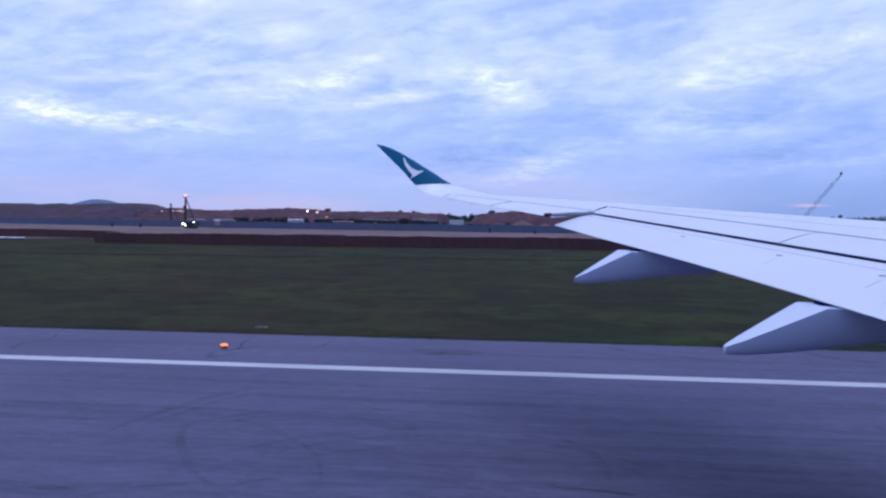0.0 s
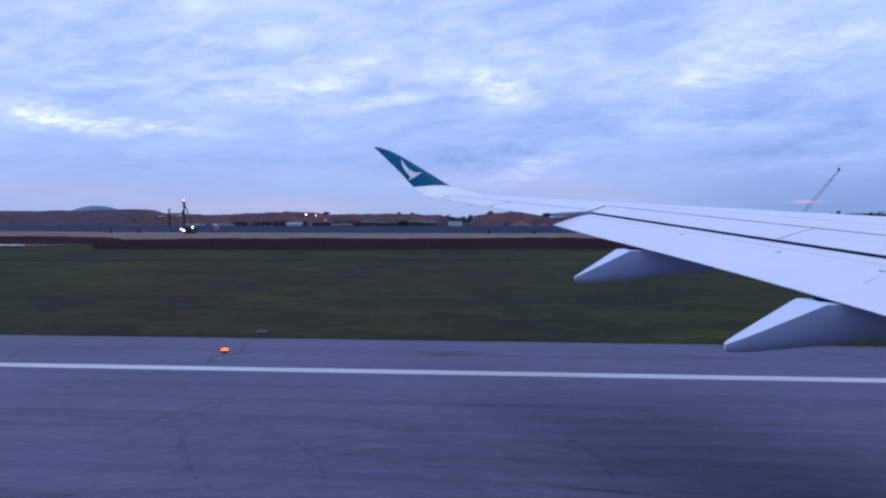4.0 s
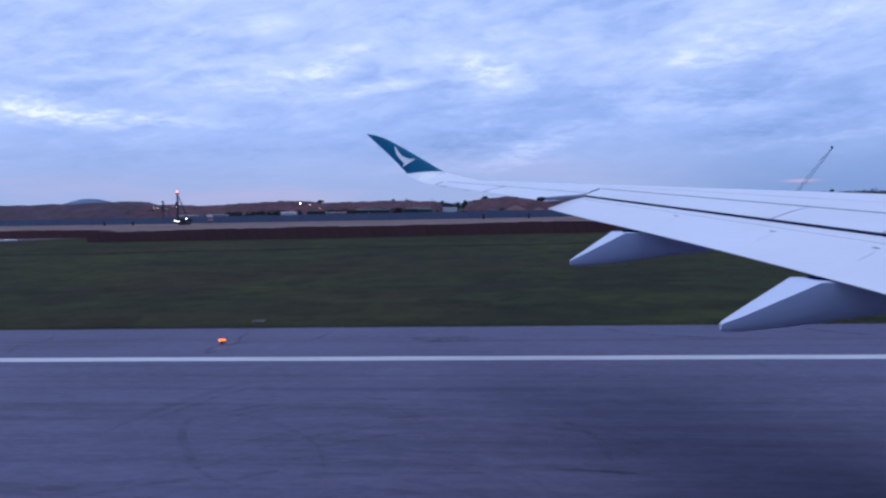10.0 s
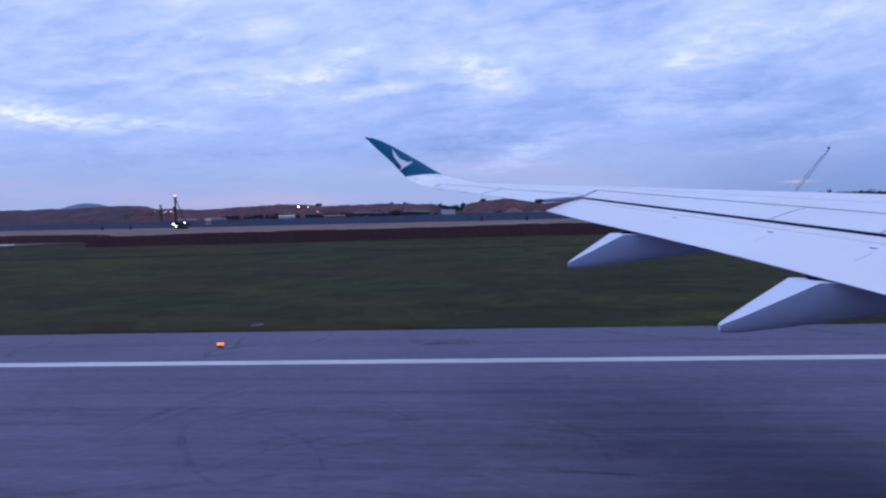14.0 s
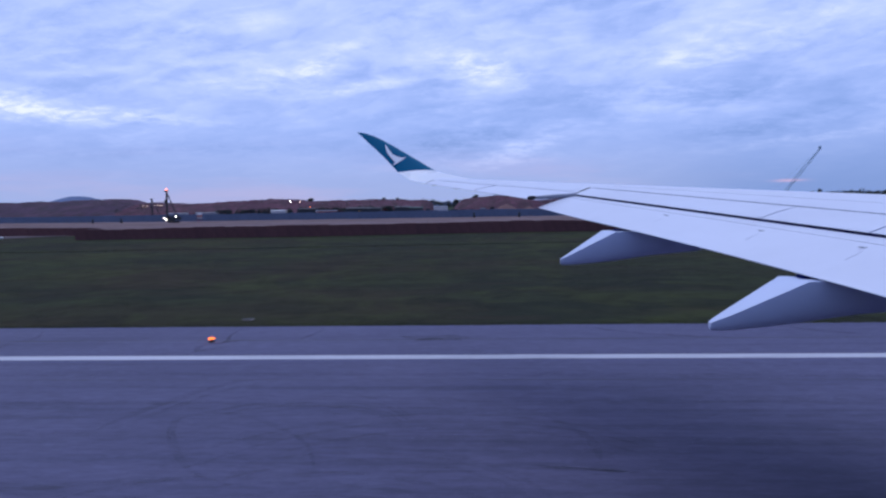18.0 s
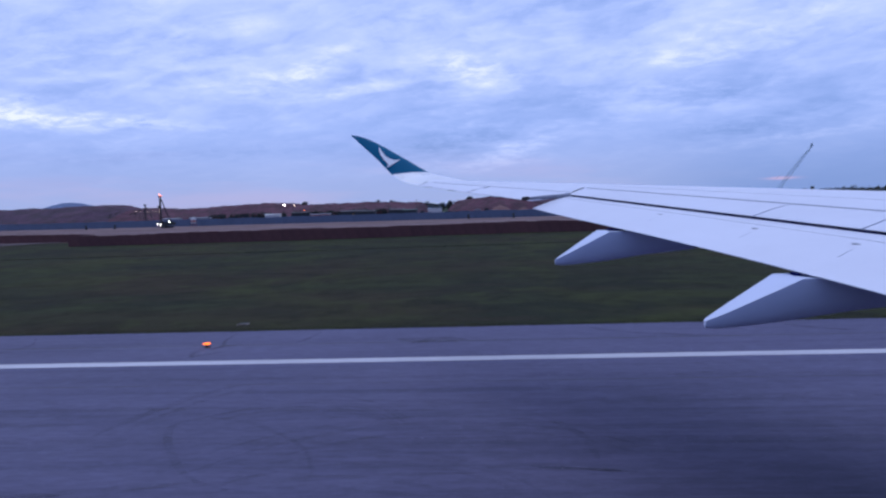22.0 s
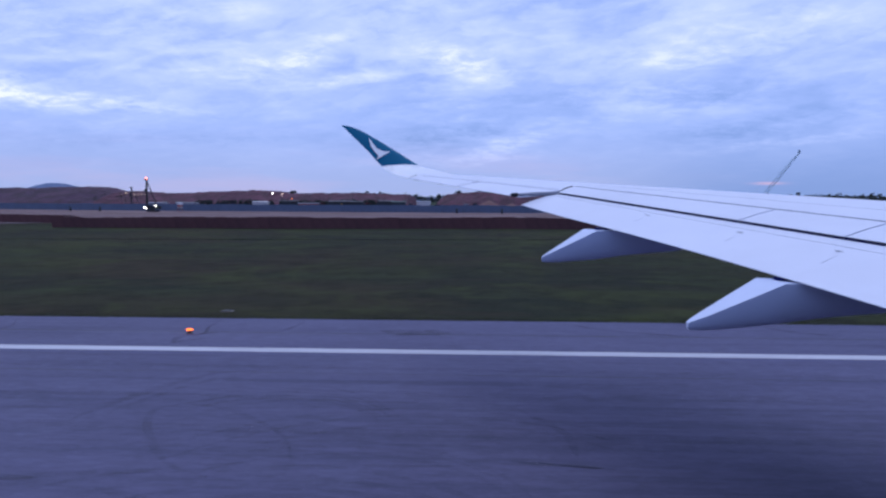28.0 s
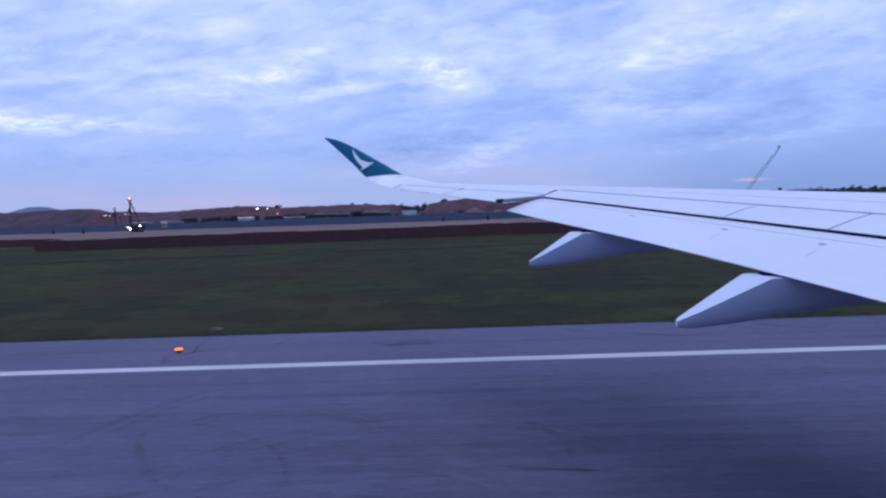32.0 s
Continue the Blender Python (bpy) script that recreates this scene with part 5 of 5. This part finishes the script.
tagged(new("far_woods", mesh("far_woods", vs, fs, LEAF)), "low dark belt of far trees behind the earthworks", "woods", kind="stuff")

# dark scrub on the banks
cs = []
for i in range(1500):
    x = random.uniform(-640, -265) if i < 1000 else random.uniform(-265, 60)
    if noise.noise(Vector((x * 0.03, i % 7, 0))) > -0.1:
        f = random.random() ** 1.5
        cs.append(((x, 508 + 40 * f, SITE_Z + (12.0 if i < 1000 else 6.0) * f + random.uniform(0, 1.0)), random.uniform(0.4, 1.5)))
vs, fs = leaf_clumps(cs, 0.4, 9, 0.6)
tagged(new("scrub", mesh("scrub", vs, fs, LEAF)), "dark scrub and weeds on the earth banks", "scrub", kind="stuff")

# rough undergrowth and rubble between the site cabins
cs = []
for i in range(900):
    x = random.uniform(-178, -42)
    tall = 4.6 + 2.4 * noise.noise(Vector((x * 0.06, 4.0, 0))) + 1.6 * noise.noise(Vector((x * 0.21, 9.0, 0)))
    if tall > 3.9:
        cs.append(((x, 462 + random.uniform(-4, 6), SITE_Z + random.uniform(0.2, 1.0) * tall * 1.25), random.uniform(0.5, 1.1)))
vs, fs = leaf_clumps(cs, 0.42, 12, 0.8)
tagged(new("undergrowth", mesh("undergrowth", vs, fs, LEAF)), "dark uneven undergrowth between the site cabins", "scrub", kind="stuff")


def spoil_cone(x, y, r, h, mat):
    """A tipped cone of loose earth with runnels down its sides."""
    vs, fs, rings, k = [(0, 0, h)], [], 9, 40
    for j in range(1, rings + 1):
        for i in range(k):
            q, f = 2 * math.pi * i / k, j / rings
            d = r * f * (1 + 0.10 * noise.noise(Vector((math.cos(q) * 1.5, math.sin(q) * 1.5, x))))
            z = h * (1 - f ** 1.15) + 0.35 * noise.noise(Vector((q * 3, f * 4, y))) * (1 - f)
            vs.append((d * math.cos(q), d * math.sin(q), z))
    fs = [(0, 1 + i, 1 + (i + 1) % k) for i in range(k)]
    fs += [(1 + (j - 1) * k + i, 1 + j * k + i, 1 + j * k + (i + 1) % k, 1 + (j - 1) * k + (i + 1) % k) for j in range(1, rings) for i in range(k)]
    ob = tagged(new("spoil_cone", mesh("spoil_cone", vs, fs, mat, True)), "pale brown cone of tipped earth", "earth heap", "tipped earth heaps")
    ob.matrix_world = pose(x, y, SITE_Z - 0.2)


PALE_EARTH = earth_mat("pale_tipped_earth", (0.175, 0.098, 0.092), (0.230, 0.132, 0.118), 0.15)
for x, y, r, h in ((20.5, 468, 13, 6.6), (36.0, 474, 10, 4.6), (47.0, 476, 12, 5.2), (-118.0, 470, 9, 4.8)):
    spoil_cone(x, y, r, h, PALE_EARTH)


# ---------------------------------------------------------------- further along the runway
piling_rig(270, 122, 17.0, True, 15, False)
piling_rig(368, 308, 20.0, True, -10, False)


def barrier(x, y, mat):
    """A moulded plastic barrier with two feet and a groove."""
    top = thing("plastic_barrier", (x, y, ground_z(x, y), 0, 0, random.uniform(-6, 6)), "low white plastic barrier on the grass", "barrier", "barriers along the site")
    part("shell", block("shell", (2.0, 0.45, 0.75), (0, 0, 0.06), mat, 0.08, 0.85), top)
    for s in (-0.7, 0.7):
        part("foot", block("foot", (0.35, 0.6, 0.1), (s, 0, -0.02), SEAL, 0.03), top)
    return top


first = barrier(292, 94, WALL)
for i in range(1, 70):
    x, y = 292 + 3.6 * i, 94 + 0.02 * i + random.uniform(-0.3, 0.3)
    copy_thing(first, pose(x, y, ground_z(x, y), 0, 0, random.uniform(-6, 6)))


def tall_block(x, y, mats):
    top = thing("barrier_panel", (x, y, ground_z(x, y)), "tall red and white striped barrier panel", "barrier", "striped panels at the site")
    for i in range(4):
        part("stripe", block("stripe", (0.75, 0.3, 3.0), (-1.12 + 0.75 * i, 0, 0), mats[i % 2], 0.02), top)
    return top


first = tall_block(262, 179, (REDW, WALL))
for i in range(1, 8):
    copy_thing(first, pose(262 + 3.2 * i, 179 + 0.3 * i, ground_z(262, 179), 0, 0, 3))
shed(471, 160, 20, 8, 3.8, GREYW, GREYW, "long grey site building beside the taxiway", 0.15, 5)
shed(430, 170, 9, 5, 3.0, DARKW, DARKW, "low dark site hut on the grass", 0.15, 2)
fence_run("site_hoarding", [(190, 345), (560, 330)], 3.6, 3.9, BLUE, "blue-grey corrugated hoarding behind the site road", 0, 0.25)

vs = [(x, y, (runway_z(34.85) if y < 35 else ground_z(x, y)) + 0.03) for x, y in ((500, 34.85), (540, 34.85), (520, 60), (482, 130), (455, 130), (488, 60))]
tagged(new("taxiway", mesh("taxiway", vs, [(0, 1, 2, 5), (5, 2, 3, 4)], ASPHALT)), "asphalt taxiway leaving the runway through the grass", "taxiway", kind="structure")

# double yellow taxi line curving onto the runway behind the aircraft
LINE_YELLOW = plain("yellow_line_paint", (0.42, 0.25, 0.05), 0.7)
for off in (0.0, 0.55):
    pts = arc(-72.0 - off, 6.0, 14.0, 12.0, -10, 75, 30)
    vs, fs = [], []
    for i, (x, y) in enumerate(pts):
        for r in (0.0, 0.3):
            vs.append((x + r, y, runway_z(y) + 0.014))
    fs = [(2 * i, 2 * i + 1, 2 * i + 3, 2 * i + 2) for i in range(len(pts) - 1)]
    part("taxi_line", mesh("taxi_line", vs, fs, LINE_YELLOW), runway, "yellow painted taxi line")

# paved strip and inset lights before the threshold
strip("paved_strip", -58.5, -55.0, -30, 34.5, CONCRETE, runway, 0.005)
for i in range(12):
    x, y = -52.5, 32.0 - 3.0 * i
    top = thing("inset_light", (x, y, runway_z(y)), "white inset threshold light in a steel ring", "runway light", "threshold lights")
    part("ring", lathe("ring", [(0.16, 0.0), (0.16, 0.012), (0.10, 0.03), (0.02, 0.032)], STEEL, 16), top)
    part("lens", lathe("lens", [(0.07, 0.03), (0.07, 0.045), (0.02, 0.05)], FLOOD, 12), top)

# uneven grass along the shoulder's edge
vs, fs = [], []
for i in range(16000):
    x = random.uniform(-22, 40)
    y = 34.72 + random.random() ** 1.6 * 1.6
    z = ground_z(x, y) if y > 34.95 else runway_z(y)
    a = random.uniform(0, math.pi)
    w, h = random.uniform(0.02, 0.04), random.uniform(0.004, 0.035)
    c, s = math.cos(a) * w, math.sin(a) * w
    k = len(vs)
    vs += [(x - c, y - s, z), (x + c, y + s, z), (x + random.uniform(-0.05, 0.05), y + random.uniform(-0.05, 0.05), z + h)]
    fs.append((k, k + 1, k + 2))
tagged(new("grass_tufts", mesh("grass_tufts", vs, fs, TUFTS)), "short rough grass along the runway shoulder", "grass", kind="stuff")
